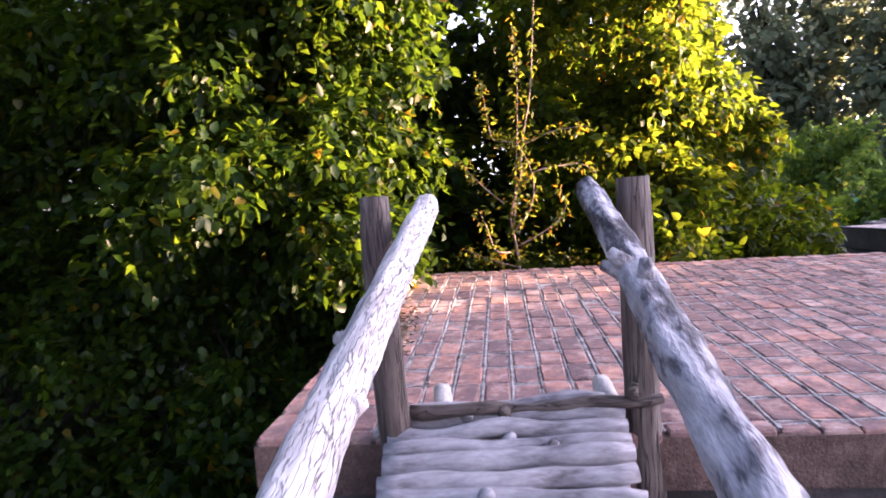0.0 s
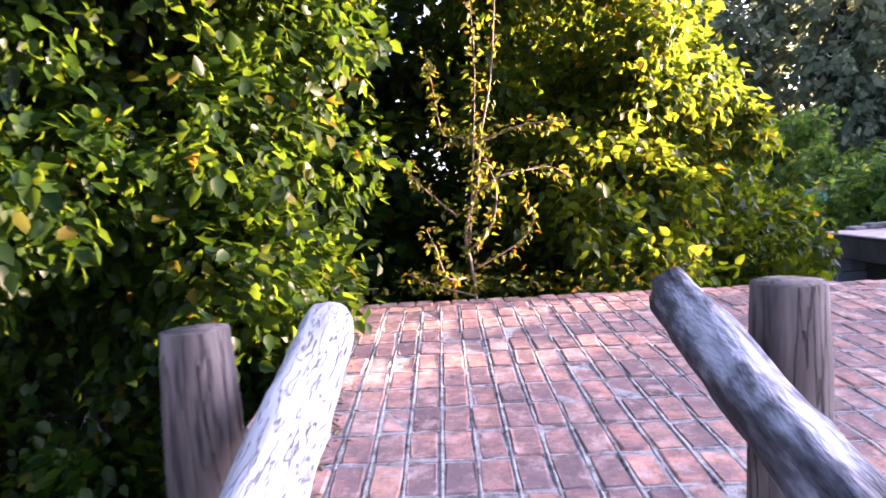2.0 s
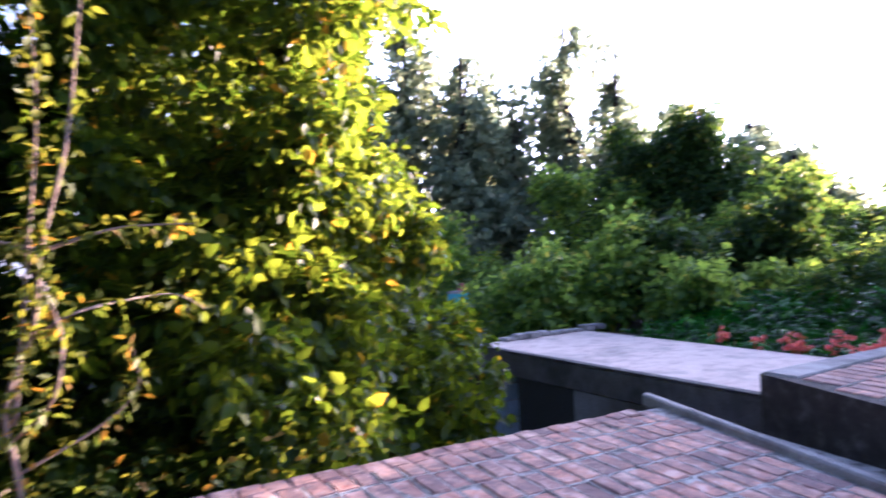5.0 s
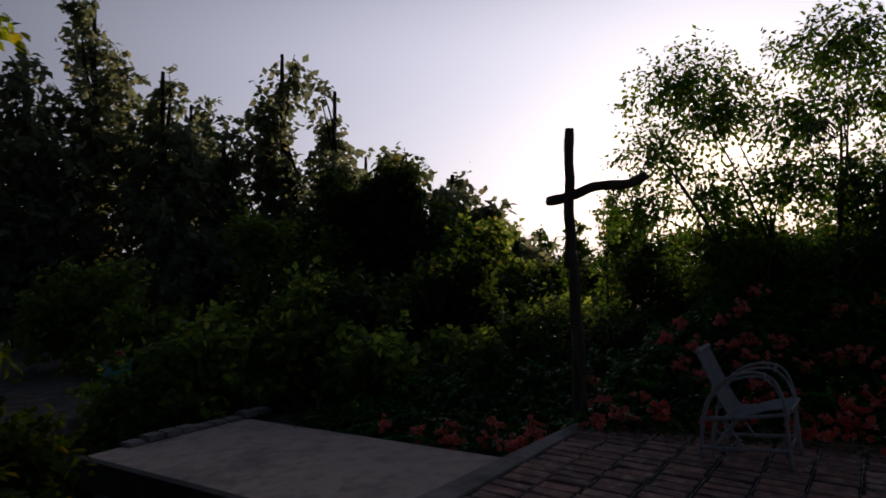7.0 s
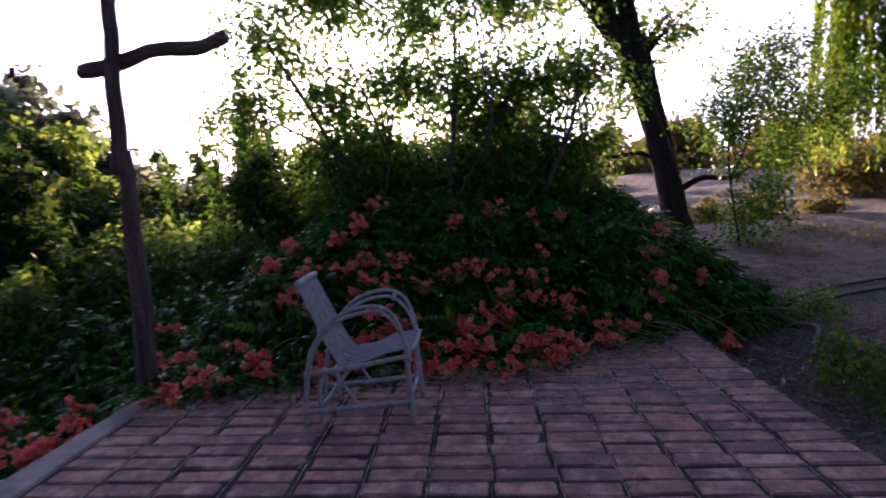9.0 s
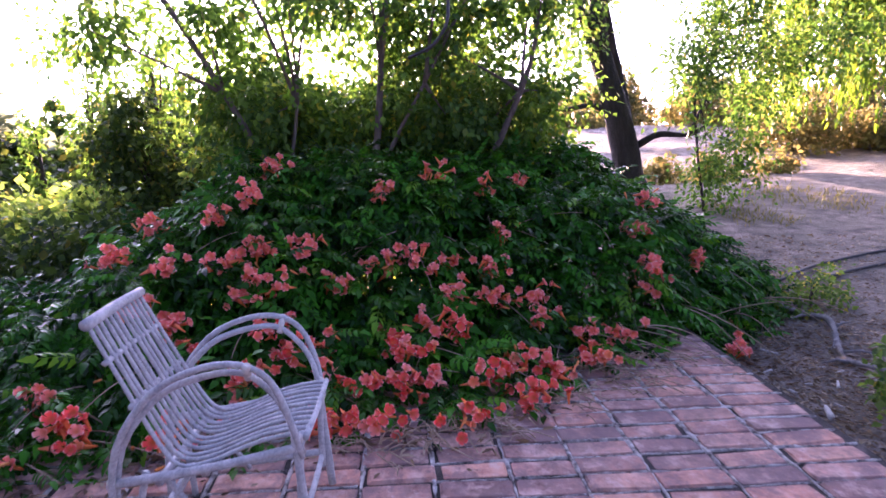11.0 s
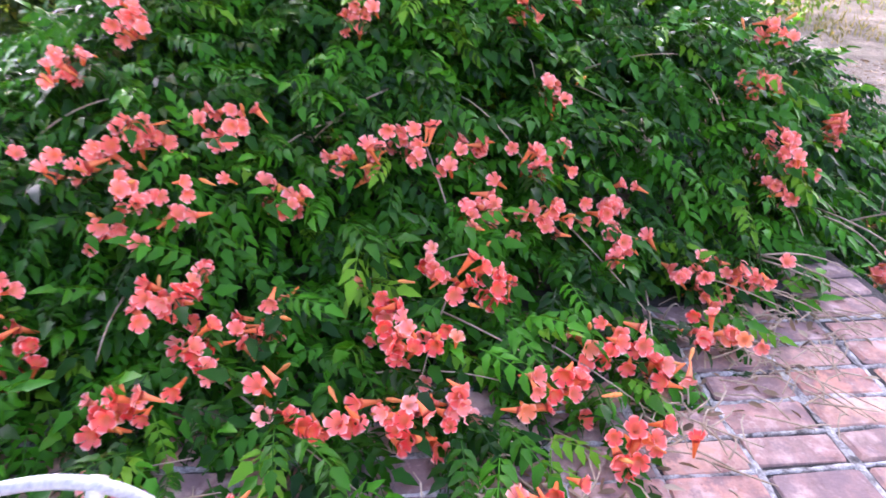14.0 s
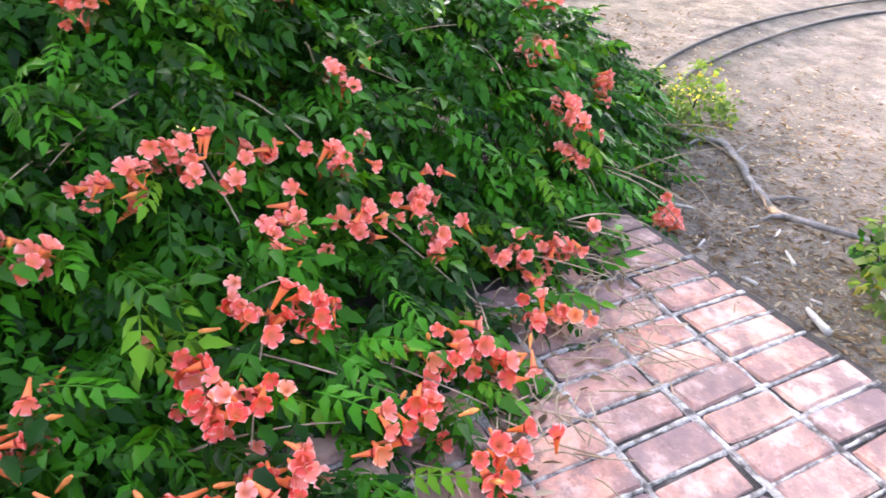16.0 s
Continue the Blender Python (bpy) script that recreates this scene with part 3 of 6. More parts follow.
while yy > -1.35:
    r = 0.030 + 0.014 * ((k * 37) % 10) / 10
    zz = -0.30 + 0.213 * (yy - 2.15)
    skew = 0.03 * (((k * 53) % 11) / 5 - 1)
    log("tread_pole", (0.02 + 0.03 * ((k * 29) % 7) / 7, yy + skew, zz), (0.78 + 0.05 * ((k * 17) % 9) / 9, yy - skew - 0.02, zz + 0.006), r, r * 0.85, SILVER2, bridge, "", 12, 12, 0.16, 20 + k, 0.0, 0.03, 1)
    yy -= 2 * r + 0.012
    k += 1
log("tread_pole", (0.10, 2.235, -0.235), (0.95, 2.20, -0.222), 0.026, 0.018, POSTWOOD, bridge, "dark crooked pole that sticks out beside the post", 12, 16, 0.3, 77, 0.0, 0.09, 2)


# ---- leafy masses ----
def crown(name, mat, parent, blobs, per_m2, size, droop=0.4, spread=0.7, shell=0.4, sub=0.28, width=1.0, simple=False, seed=1, keep=None, label="", floor=-9.0):
    """Leaves in small sprays over uneven blobs (centre, radii); gaps between the sprays show the dark inside."""
    gen = np.random.default_rng(seed)
    P, O = [], []
    for c, r in blobs:
        c, r = np.array(c, float), np.array(r, float)
        area = 4 * math.pi * ((r[0] * r[1]) ** 1.6 / 3 + (r[0] * r[2]) ** 1.6 / 3 + (r[1] * r[2]) ** 1.6 / 3) ** (1 / 1.6)
        nspray = max(6, int(area * per_m2 / 12))
        d = ball(nspray, gen)
        lump = np.array([1 + 0.22 * noise.noise(Vector(q) * 2.1 + Vector((seed, c[0], c[1]))) + 0.15 * noise.noise(Vector(q) * 5 + Vector((c[1], seed, 0))) for q in d])
        k = lump * (1 - shell * gen.random(nspray) ** 1.3)
        sc = c + d * r * k[:, None]
        w = d * 0.8 + np.array([0, 0, -0.45]) + gen.normal(0, 0.45, (nspray, 3))
        w /= np.linalg.norm(w, axis=1)[:, None]
        side = np.cross(w, gen.normal(0, 1, (nspray, 3)))
        side /= np.linalg.norm(side, axis=1)[:, None]
        long = sub * gen.uniform(0.9, 2.2, nspray)
        for k_ in range(12):
            u = (k_ / 11 - 0.35) * long
            a_ = 1.0 if k_ % 2 else -1.0
            P.append(sc + w * u[:, None] + side * 0.03 * a_ + gen.normal(0, 0.16 * sub, (nspray, 3)))
            O.append(0.5 * w + 0.6 * a_ * side + 0.45 * d)
    P, O = np.concatenate(P), np.concatenate(O)
    m = P[:, 2] > floor
    if keep is not None:
        m &= keep(P)
    P, O = P[m], O[m]
    O /= np.linalg.norm(O, axis=1)[:, None]
    v, f = leaves_data(P, O, size, droop, spread, width, simple, gen)
    return fast_mesh(name, v, f, mat, parent, label)


def limbs(name, mat, parent, base, tips, r, seed=0, seg=8, bend=0.3):
    """Branches from one base to many tips, each curved and tapered, in one mesh."""
    g = random.Random(seed)
    pieces = []
    for t in tips:
        a, b = Vector(base), Vector(t)
        mid = a.lerp(b, 0.5) + Vector((g.uniform(-1, 1), g.uniform(-1, 1), g.uniform(0, 0.6))) * bend * (b - a).length * 0.4
        pts = [(1 - s) ** 2 * a + 2 * s * (1 - s) * mid + s * s * b for s in [i / 8 for i in range(9)]]
        pieces.append(tube_data(pts, [r * (1 - 0.85 * i / 8) for i in range(9)], seg, 0.15, seed))
    return [mesh_object(name, v, f, mat, parent, "", True) for v, f in pieces]


def clumped(blobs, seed, small=(0.24, 0.46), every=1.3):
    """Each blob as a smaller core with many uneven clumps standing out of its skin."""
    g = random.Random(seed)
    out = []
    for c, r in blobs:
        out.append((c, tuple(0.70 * q for q in r)))
        n = int(every * (r[0] * r[1] + r[0] * r[2] + r[1] * r[2]) * 4.2) + 3
        for _ in range(n):
            d = Vector((g.gauss(0, 1), g.gauss(0, 1), g.gauss(0, 1))).normalized()
            q = g.uniform(*small)
            k = g.uniform(0.70, 1.04)
            out.append(((c[0] + d.x * r[0] * k, c[1] + d.y * r[1] * k, c[2] + d.z * r[2] * k), (q * g.uniform(0.8, 1.3), q, q * g.uniform(0.6, 0.95))))
    return out


def hedge():
    """Two tall broad-leaved shrubs with a dark gap between them, growing out of the sunken yard."""
    left = thing("large_shrub", "tall dense shrub with broad sunlit green leaves", "shrub", at=(-2.2, 6.0, -2.8))
    o = Vector((2.2, -6.0, 2.8))
    B = [((-1.35, 5.3, 1.2), (1.2, 1.0, 1.2)), ((-0.78, 5.2, 0.6), (0.6, 0.65, 0.7)), ((-1.6, 5.2, 2.6), (1.5, 1.1, 1.1)), ((-3.4, 5.9, 1.1), (1.5, 1.3, 1.2)), ((-1.7, 4.75, 0.75), (0.75, 0.7, 0.65)),
         ((-4.3, 5.9, 2.4), (1.8, 1.4, 1.5)), ((-2.3, 5.3, 0.1), (1.0, 0.7, 0.45)), ((-0.4, 6.4, 3.3), (1.3, 1.0, 1.0)), ((-6.0, 5.4, 1.4), (1.6, 1.8, 1.5)), ((-0.95, 5.5, -0.25), (0.5, 0.4, 0.45)),
         # clumps centred above 4.5 are added out of view, to shade those below
         ((-2.4, 5.4, 3.9), (2.2, 1.4, 1.2)), ((-5.5, 5.7, 3.6), (2.0, 1.6, 1.4)), ((-4.0, 5.0, 4.6), (2.4, 1.8, 0.9)), ((-7.2, 4.4, 3.4), (1.6, 2.4, 1.6)), ((-1.6, 4.9, 4.8), (1.8, 1.3, 0.8)), ((-8.0, 4.8, 1.2), (1.2, 2.2, 1.4)), ((-3.7, 5.4, 0.0), (0.9, 0.8, 0.45)), ((-1.35, 5.2, -0.95), (0.45, 0.4, 0.3)), ((-3.3, 4.7, -1.1), (1.1, 0.7, 0.8)), ((-2.1, 4.5, -1.2), (0.8, 0.5, 0.7)), ((-3.0, 4.4, -2.1), (1.2, 0.6, 0.7)), ((-0.75, 5.35, 1.55), (0.5, 0.5, 0.6)), ((-0.6, 5.4, 2.4), (0.55, 0.6, 0.6))]
    L = [(tuple(Vector(c) + o), r) for c, r in B]
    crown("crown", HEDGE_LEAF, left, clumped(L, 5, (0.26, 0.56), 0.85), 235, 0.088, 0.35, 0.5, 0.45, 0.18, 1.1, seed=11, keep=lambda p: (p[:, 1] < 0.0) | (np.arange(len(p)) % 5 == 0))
    for c, r in L:
        limbs("stem", BARK, left, (c[0] * 0.85 + 0.2, max(c[1], 0.0) * 0.6 + 0.2, 0.02), [c], 0.04, int(c[0] * 10))
    right = thing("large_shrub", "tall dense shrub with yellow-green sunlit leaves over the roof edge", "shrub", at=(2.3, 7.4, -2.8))
    o = Vector((-2.3, -7.4, 2.8))
    B = [((2.0, 7.3, 2.3), (1.2, 0.95, 1.1)), ((2.5, 7.7, 0.9), (1.1, 0.9, 1.1)), ((1.65, 7.2, 0.5), (0.95, 0.75, 0.8)), ((2.6, 7.9, 3.4), (1.25, 1.1, 1.0)), ((3.2, 8.2, 0.3), (0.75, 0.75, 0.6)),
         ((1.6, 7.1, -0.4), (1.1, 0.75, 0.7)), ((3.0, 7.8, -0.5), (0.95, 0.75, 0.75)), ((1.25, 7.5, 1.5), (0.7, 0.65, 0.9)), ((3.75, 8.55, -0.1), (0.5, 0.5, 0.45)), ((3.95, 8.4, 0.0), (0.32, 0.32, 0.3)), ((3.4, 7.9, -0.8), (0.5, 0.5, 0.5))]
    L = [(tuple(Vector(c) + o), r) for c, r in B]
    # lit copy of the leaf: the sun on this shrub is coloured in
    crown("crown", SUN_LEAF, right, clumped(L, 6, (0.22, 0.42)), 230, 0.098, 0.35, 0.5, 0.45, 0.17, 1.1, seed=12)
    for c, r in L:
        limbs("stem", BARK, right, (c[0] * 0.8, c[1] * 0.5 + 0.3, 0.02), [c], 0.04, int(c[0] * 10))
    back = thing("large_shrub", "dark shaded shrub closing the gap behind", "shrub", at=(0.4, 9.6, -2.8))
    o = Vector((-0.4, -9.6, 2.8))
    B = [((0.5, 9.2, 0.6), (1.8, 0.9, 2.0)), ((0.2, 9.4, 3.0), (2.2, 1.2, 1.6)), ((-2.5, 8.8, 2.0), (2.0, 1.2, 2.5)), ((0.6, 9.0, -1.3), (2.0, 1.0, 1.3)), ((-5.5, 8.6, 1.5), (2.5, 1.2, 2.6)), ((-9.5, 7.0, 1.5), (2.0, 2.0, 2.4)), ((-1.2, 8.4, 0.2), (1.6, 0.9, 1.6)), ((-3.2, 7.6, -1.2), (2.0, 0.9, 1.3)), ((-6.2, 6.8, -1.0), (2.0, 1.0, 1.3)), ((-8.6, 5.4, -0.8), (1.5, 1.5, 1.2))]
    L = [(tuple(Vector(c) + o), r) for c, r in B]
    # dark hedge leaf again: the gap's shade is put into the colour
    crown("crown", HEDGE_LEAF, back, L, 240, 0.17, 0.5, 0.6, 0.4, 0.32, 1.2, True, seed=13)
    limbs("stem", BARK, back, (0, 0, 0.05), [tuple(Vector(c)) for c, r in L], 0.07, 5)


hedge()


# ---- trumpet vine ----
VINE_Y = [-0.13, 0.12, 0.42, 0.75, 1.18, 1.62, 2.15, 2.58, 3.03, 3.59, 4.23, 4.86, 5.3, 6.3, 8.2]
VINE_X = [11.07, 10.13, 9.46, 9.1, 8.77, 8.51, 8.17, 7.78, 7.57, 7.47, 7.33, 7.04, 6.84, 6.7, 6.65]


def vine_z(x, y):
    """The top of the vine's mound; well under the floor where it does not grow."""
    x, y = np.asarray(x, float), np.asarray(y, float)
    d = x - np.interp(y, VINE_Y, VINE_X)
    h = 0.98 * smooth(0, 2.45, d) * smooth(-0.28, 1.41, y) + 0.30 * np.exp(-((x - 9.22) ** 2) / 0.3 - (y - 1.71) ** 2 / 0.28) * smooth(0, 0.4, d) + 0.42 * np.exp(-((x - 9.8) ** 2) / 0.35 - (y - 1.02) ** 2 / 0.36) * smooth(0, 0.4, d)
    h = h * (1 - 0.55 * smooth(4.1, 5.4, y))
    base = np.where((y > 1.45) & (y < 5.15), terrace_z(x, y), np.where(y < 3, -0.28, -0.17))
    return base + h + 0.07 * smooth(0.1, 0.8, d) * np.sin(4.1 * x + 2 * np.sin(2.3 * y)) * np.sin(3.7 * y + x), d


def frond_mesh(gen, pos, out, size):
    """Compound leaves: nine toothed leaflets on one drooping stalk."""
    n = len(pos)
    y = out * np.array([1, 1, 0.35]) + gen.normal(0, 0.6, (n, 3)) * np.array([1, 1, 0.7])
    y /= np.linalg.norm(y, axis=1)[:, None]
    up = np.array([0, 0, 1.0]) + 0.35 * out + gen.normal(0, 0.25, (n, 3))
    x = np.cross(y, up)
    x /= np.linalg.norm(x, axis=1)[:, None]
    z = np.cross(x, y)
    s = size * gen.uniform(0.7, 1.25, n)
    V, F = [], []
    steps = (0.0, 0.22, 0.42, 0.62, 0.82, 0.97)
    for t in steps:
        o = pos + s[:, None] * (t * y - 0.45 * t * t * z)
        for side in (1, -1):
            V.append(o + side * 0.012 * s[:, None] * x)
    for i in range(5):
        F.append((2 * i, 2 * i + 2, 2 * i + 3, 2 * i + 1))
    tpl = np.array([(0, 0.5, 0.0), (0, 1.0, -0.16), (0.25, 0.26, 0.07), (0.175, 0.45, 0.03), (0.185, 0.57, 0.02), (-0.25, 0.26, 0.07), (-0.175, 0.45, 0.03), (-0.185, 0.57, 0.02)], float)
    for i, side in [(1, 1), (1, -1), (2, 1), (2, -1), (3, 1), (3, -1), (4, 1), (4, -1), (5, 0)]:
        t = steps[i]
        b = 2 * i + (1 if side < 0 else 0)
        o = V[b]
        a = side * (1.05 + gen.normal(0, 0.12, n))
        ly = y * np.cos(a)[:, None] + x * np.sin(a)[:, None] - (0.5 + 0.3 * t) * z + gen.normal(0, 0.08, (n, 3))
        ly /= np.linalg.norm(ly, axis=1)[:, None]
        lx = np.cross(ly, z + gen.normal(0, 0.15, (n, 3)))
        lx /= np.linalg.norm(lx, axis=1)[:, None]
        lz = np.cross(lx, ly)
        ls = (s * (0.38 + 0.1 * (side == 0)))[:, None]
        k = len(V)
        for p in tpl:
            V.append(o + ls * (p[0] * lx + p[1] * ly + p[2] * lz))
        F += [(b, k + 2, k + 3, k), (k, k + 3, k + 4, k + 1), (b, k, k + 6, k + 5), (k, k + 1, k + 7, k + 6)]
    m = len(V)
    v = np.stack(V, 1).reshape(-1, 3)
    f = (np.array(F)[None] + (np.arange(n) * m)[:, None, None]).reshape(-1, 4)
    return v, f


def trumpet_flower():
    """One flower: a curved tube that opens into five round lobes."""
    rings = [(-0.034, 0.0045), (0.000, 0.008), (0.032, 0.0130), (0.054, 0.0185)]
    v, f = [], []
    seg = 10
    for h, r in rings:
        for k in range(seg):
            a = 2 * math.pi * k / seg
            v.append((r * math.cos(a), r * math.sin(a), h))
    for i in range(len(rings) - 1):
        for k in range(seg):
            f.append((i * seg + k, i * seg + (k + 1) % seg, (i + 1) * seg + (k + 1) % seg, (i + 1) * seg + k))
    v.append((0, 0, 0.022))
    f += [(len(rings) * seg, 3 * seg + k, 3 * seg + (k + 1) % seg) for k in range(seg)]
    b = (len(rings) - 1) * seg
    for k in range(5):
        i0, i1, i2 = b + 2 * k, b + (2 * k + 1) % seg, b + (2 * k + 2) % seg
        a = 2 * math.pi * (2 * k + 1) / seg
        n = len(v)
        low = 0.010 * math.cos(a)
        for da, r, h in ((-0.58, 0.024, 0.063), (-0.48, 0.033, 0.071 - low), (0.0, 0.0385, 0.067 - low), (0.48, 0.033, 0.071 - low), (0.58, 0.024, 0.063)):
            v.append((r * math.cos(a + da), r * math.sin(a + da), h))
        f += [(i0, n, n + 1, i1), (i1, n + 1, n + 2), (i1, n + 2, n + 3), (i1, n + 3, n + 4, i2)]
    return v, f


def petal_rim(me, fv):
    """How far out on the flower each point lies: 0 down the tube, 1 at the rim."""
    one = [min(1.0, max(0.0, (math.hypot(x, y) - 0.012) / 0.027)) for x, y, z in fv]
    a = me.attributes.new("rim", "FLOAT", "POINT")
    a.data.foreach_set("value", one * (len(me.vertices) // len(fv)))


# the clusters of flowers, by plan
CLUSTERS = [(9.59, 4.09), (9.08, 4.14), (8.85, 4.29), (9.03, 4.69), (8.54, 4.78), (8.52, 4.48), (8.53, 4.16), (8.61, 3.99), (8.71, 3.76), (8.49, 3.59), (8.35, 4.05), (8.4, 3.94), (8.17, 4.37), (8.21, 4.55), (8.15, 3.86), (8.11, 3.63), (9.23, 3.32), (9.4, 3.01), (9.42, 2.66), (9.73, 2.32), (8.72, 3.17), (8.65, 3.32), (8.74, 2.98), (9.02, 2.59), (8.69, 2.69), (8.5, 2.72), (8.63, 2.45), (8.47, 2.47), (8.29, 3.1), (8.19, 3.31), (8.24, 2.96), (8.04, 3.21), (7.83, 3.54), (7.83, 3.13), (7.8, 3.31), (8.05, 2.68), (7.86, 2.85), (8.4, 2.22)]
CLUSTERS3 = [(6.78, 5.5), (6.84, 5.85), (6.76, 6.2), (6.98, 5.65), (7.05, 5.42), (7.15, 5.95), (6.8, 6.6), (7.0, 6.3), (6.85, 7.0), (7.3, 5.6)]
CLUSTERS2 = [(8.41, 2.05), (8.81, 1.69), (8.36, 1.65), (8.72, 1.16), (9.19, 1.65), (8.95, 1.65), (9.3, 1.19), (9.45, 1.5), (7.74, 2.65), (7.52, 2.97), (7.68, 2.34), (7.62, 3.92), (7.5, 3.35), (7.54, 3.54), (7.86, 3.93), (8.12, 2.25), (7.99, 2.48), (8.49, 2.96), (7.99, 3.78), (8.02, 4.24), (7.42, 4.14), (7.46, 4.53), (7.29, 4.75), (7.67, 4.75), (7.09, 4.96), (6.91, 5.32), (6.74, 5.58), (6.52, 5.84), (6.72, 6.06), (6.42, 6.3), (6.5, 6.7), (7.1, 5.54), (6.4, 7.16), (7.89, 5.25), (8.34, 5.49), (7.62, 5.12)]


def trumpet_vine():
    gen = np.random.default_rng(21)
    vine = thing("trumpet_vine", "sprawling trumpet vine with dark green leaves and coral flowers", "flowering vine", at=(9.2, 3.0, -0.3))
    base = np.array([9.2, 3.0, -0.3])
    n = 33000
    x, y = gen.uniform(6.3, 11.2, n), gen.uniform(-0.2, 8.2, n)
    z, d = vine_z(x, y)
    edge = gen.random(n)
    keep = (d > 0.02 - 0.12 * edge) & (edge < 0.35 + 0.65 * smooth(0, 0.25, d)) & ((d < 2.9) | (gen.random(n) < 0.4)) & ((y < 6) | (d < 2.2))
    x, y, z, d = x[keep], y[keep], z[keep], d[keep]
    e = 0.03
    gxn, gyn = (vine_z(x + e, y)[0] - z) / e, (vine_z(x, y + e)[0] - z) / e
    nrm = np.stack([-gxn, -gyn, np.ones_like(z)], 1)
    nrm /= np.linalg.norm(nrm, axis=1)[:, None]
    out = nrm + np.array([-0.75, -0.1, 0])
    clump = np.sqrt(np.abs(np.sin(8.1 * x + 2.1 * np.sin(4.7 * y)) * np.sin(7.3 * y + 1.9 * np.sin(5.3 * x + 1))))
    pos = np.stack([x, y, z + 0.23 * (clump - 0.62) * smooth(0.0, 0.3, d) + 0.03 - 0.34 * gen.random(len(z)) ** 1.5], 1)
    v, f = frond_mesh(gen, pos - base, out, 0.148)
    fast_mesh("foliage", v, f, VINE_LEAF, vine)
    # stems that arch out of the mound
    pieces = []
    for i in range(46):
        yy_ = gen.uniform(0.7, 4.9)
        xx_ = np.interp(yy_, VINE_Y, VINE_X) + gen.uniform(0.3, 1.6)
        z0 = float(vine_z(xx_, yy_)[0])
        a = Vector((xx_, yy_, z0 - 0.05))
        w = Vector((gen.uniform(-0.6, 0.1), gen.uniform(-0.6, 0.3), 0))
        b_ = a + w
        b_.z = float(max(vine_z(b_.x, b_.y)[0], -0.02)) + gen.uniform(0.0, 0.1)
        mid = a.lerp(b_, 0.5) + Vector((0, 0, gen.uniform(0.02, 0.10)))
        pts = [(1 - s) ** 2 * a + 2 * s * (1 - s) * mid + s * s * b_ - Vector(base) for s in [j / 7 for j in range(8)]]
        pieces.append(tube_data(pts, [0.0045 * (1 - 0.6 * j / 7) for j in range(8)], 5))
    for v, f in pieces:
        mesh_object("stem", v, f, TWIG, vine, "", True)
    for i in range(9):
        yy_ = gen.uniform(0.5, 1.95)
        a = Vector((np.interp(yy_, VINE_Y, VINE_X) + 0.25, yy_, 0.02))
        a.z = float(vine_z(a.x, a.y)[0])
        b_ = a + Vector((gen.uniform(-0.65, -0.05), gen.uniform(-0.55, 0.15), 0))
        b_.z = (float(terrace_z(b_.x, b_.y)) if b_.y > 1.45 else -0.28) + gen.uniform(0.03, 0.22)
        mid = a.lerp(b_, 0.5) + Vector((0, 0, gen.uniform(0.05, 0.15)))
        pts = [(1 - q) ** 2 * a + 2 * q * (1 - q) * mid + q * q * b_ - Vector(base) for q in [j / 7 for j in range(8)]]
        v, f = tube_data(pts, [0.005 * (1 - 0.6 * j / 7) for j in range(8)], 5)
        mesh_object("bare_runner", v, f, TWIG, vine, "", True)
    fv, ff = trumpet_flower()
    me = bpy.data.meshes.new("flower")
    me.from_pydata(fv, [], ff)
    me.materials.append(PETAL)
    petal_rim(me, fv)
    for p in me.polygons:
        p.use_smooth = True
    tv, tf_ = tube_data([(0, 0, 0), (0.004, 0, 0.022), (0.009, 0, 0.05), (0.012, 0, 0.072)], [0.004, 0.006, 0.010, 0.005], 8)
    bud = bpy.data.meshes.new("bud")
    bud.from_pydata([tuple(q) for q in tv], [], tf_)
    bud.materials.append(TUBE)
    far_v, far_f = [], []
    placed = 0
    order = sorted([c for c in CLUSTERS + CLUSTERS2 + CLUSTERS3 if c[0] > np.interp(c[1], VINE_Y, VINE_X) - 0.12], key=lambda c: (c[0] - 6.9) ** 2 + (c[1] - 3.2) ** 2)
    for cx, cy in order:
        zc, dc = vine_z(cx, cy)
        zc = float(max(zc, terrace_z(cx, cy) if 1.45 < cy < 5.15 else -0.28)) + 0.07
        lean = gen.uniform(-1.2, 1.2)
        for i in range(int(gen.integers(10, 18))):
            al, ac = gen.normal(0, 0.057), gen.normal(0, 0.032)
            p = Vector((cx, cy, zc)) + Vector((-0.03 + al * math.sin(lean) + ac * math.cos(lean), al * math.cos(lean) - ac * math.sin(lean), gen.normal(0.012, 0.035))) - Vector(base)
            way = Vector((-0.8 + gen.normal(0, 0.55), (0.2 if cy < 2.6 else 0.0) + gen.normal(0, 0.62), 0.5 + gen.normal(0, 0.45))).normalized()
            m = Matrix.Translation(p) @ way.to_track_quat("Z", "Y").to_matrix().to_4x4() @ Matrix.Diagonal((*[gen.uniform(0.60, 0.88)] * 3, 1))
            m = m @ Matrix.Translation((0, 0, -0.03))
            if placed < 300:
                ob = new("flower", me)
                ob.parent = vine
                ob.matrix_local = m
                placed += 1
            else:
                k = len(far_v)
                far_v += [m @ Vector(q) for q in fv]
                far_f += [tuple(j + k for j in q) for q in ff]
        for i in range(int(gen.integers(0, 3))):
            p = Vector((cx, cy, zc - 0.02)) + Vector((gen.normal(-0.02, 0.06), gen.normal(0, 0.075), gen.normal(0.02, 0.025))) - Vector(base)
            way = Vector((-0.4 + gen.normal(0, 0.6), gen.normal(0, 0.7), 0.6 + gen.normal(0, 0.3))).normalized()
            ob = new("bud", bud)
            ob.parent = vine
            ob.matrix_local = Matrix.Translation(p) @ way.to_track_quat("Z", "Y").to_matrix().to_4x4() @ Matrix.Diagonal((0.72, 0.72, 0.72, 1))
    if far_v:
        mass = mesh_object("flower_mass", far_v, far_f, PETAL, vine, "", True)
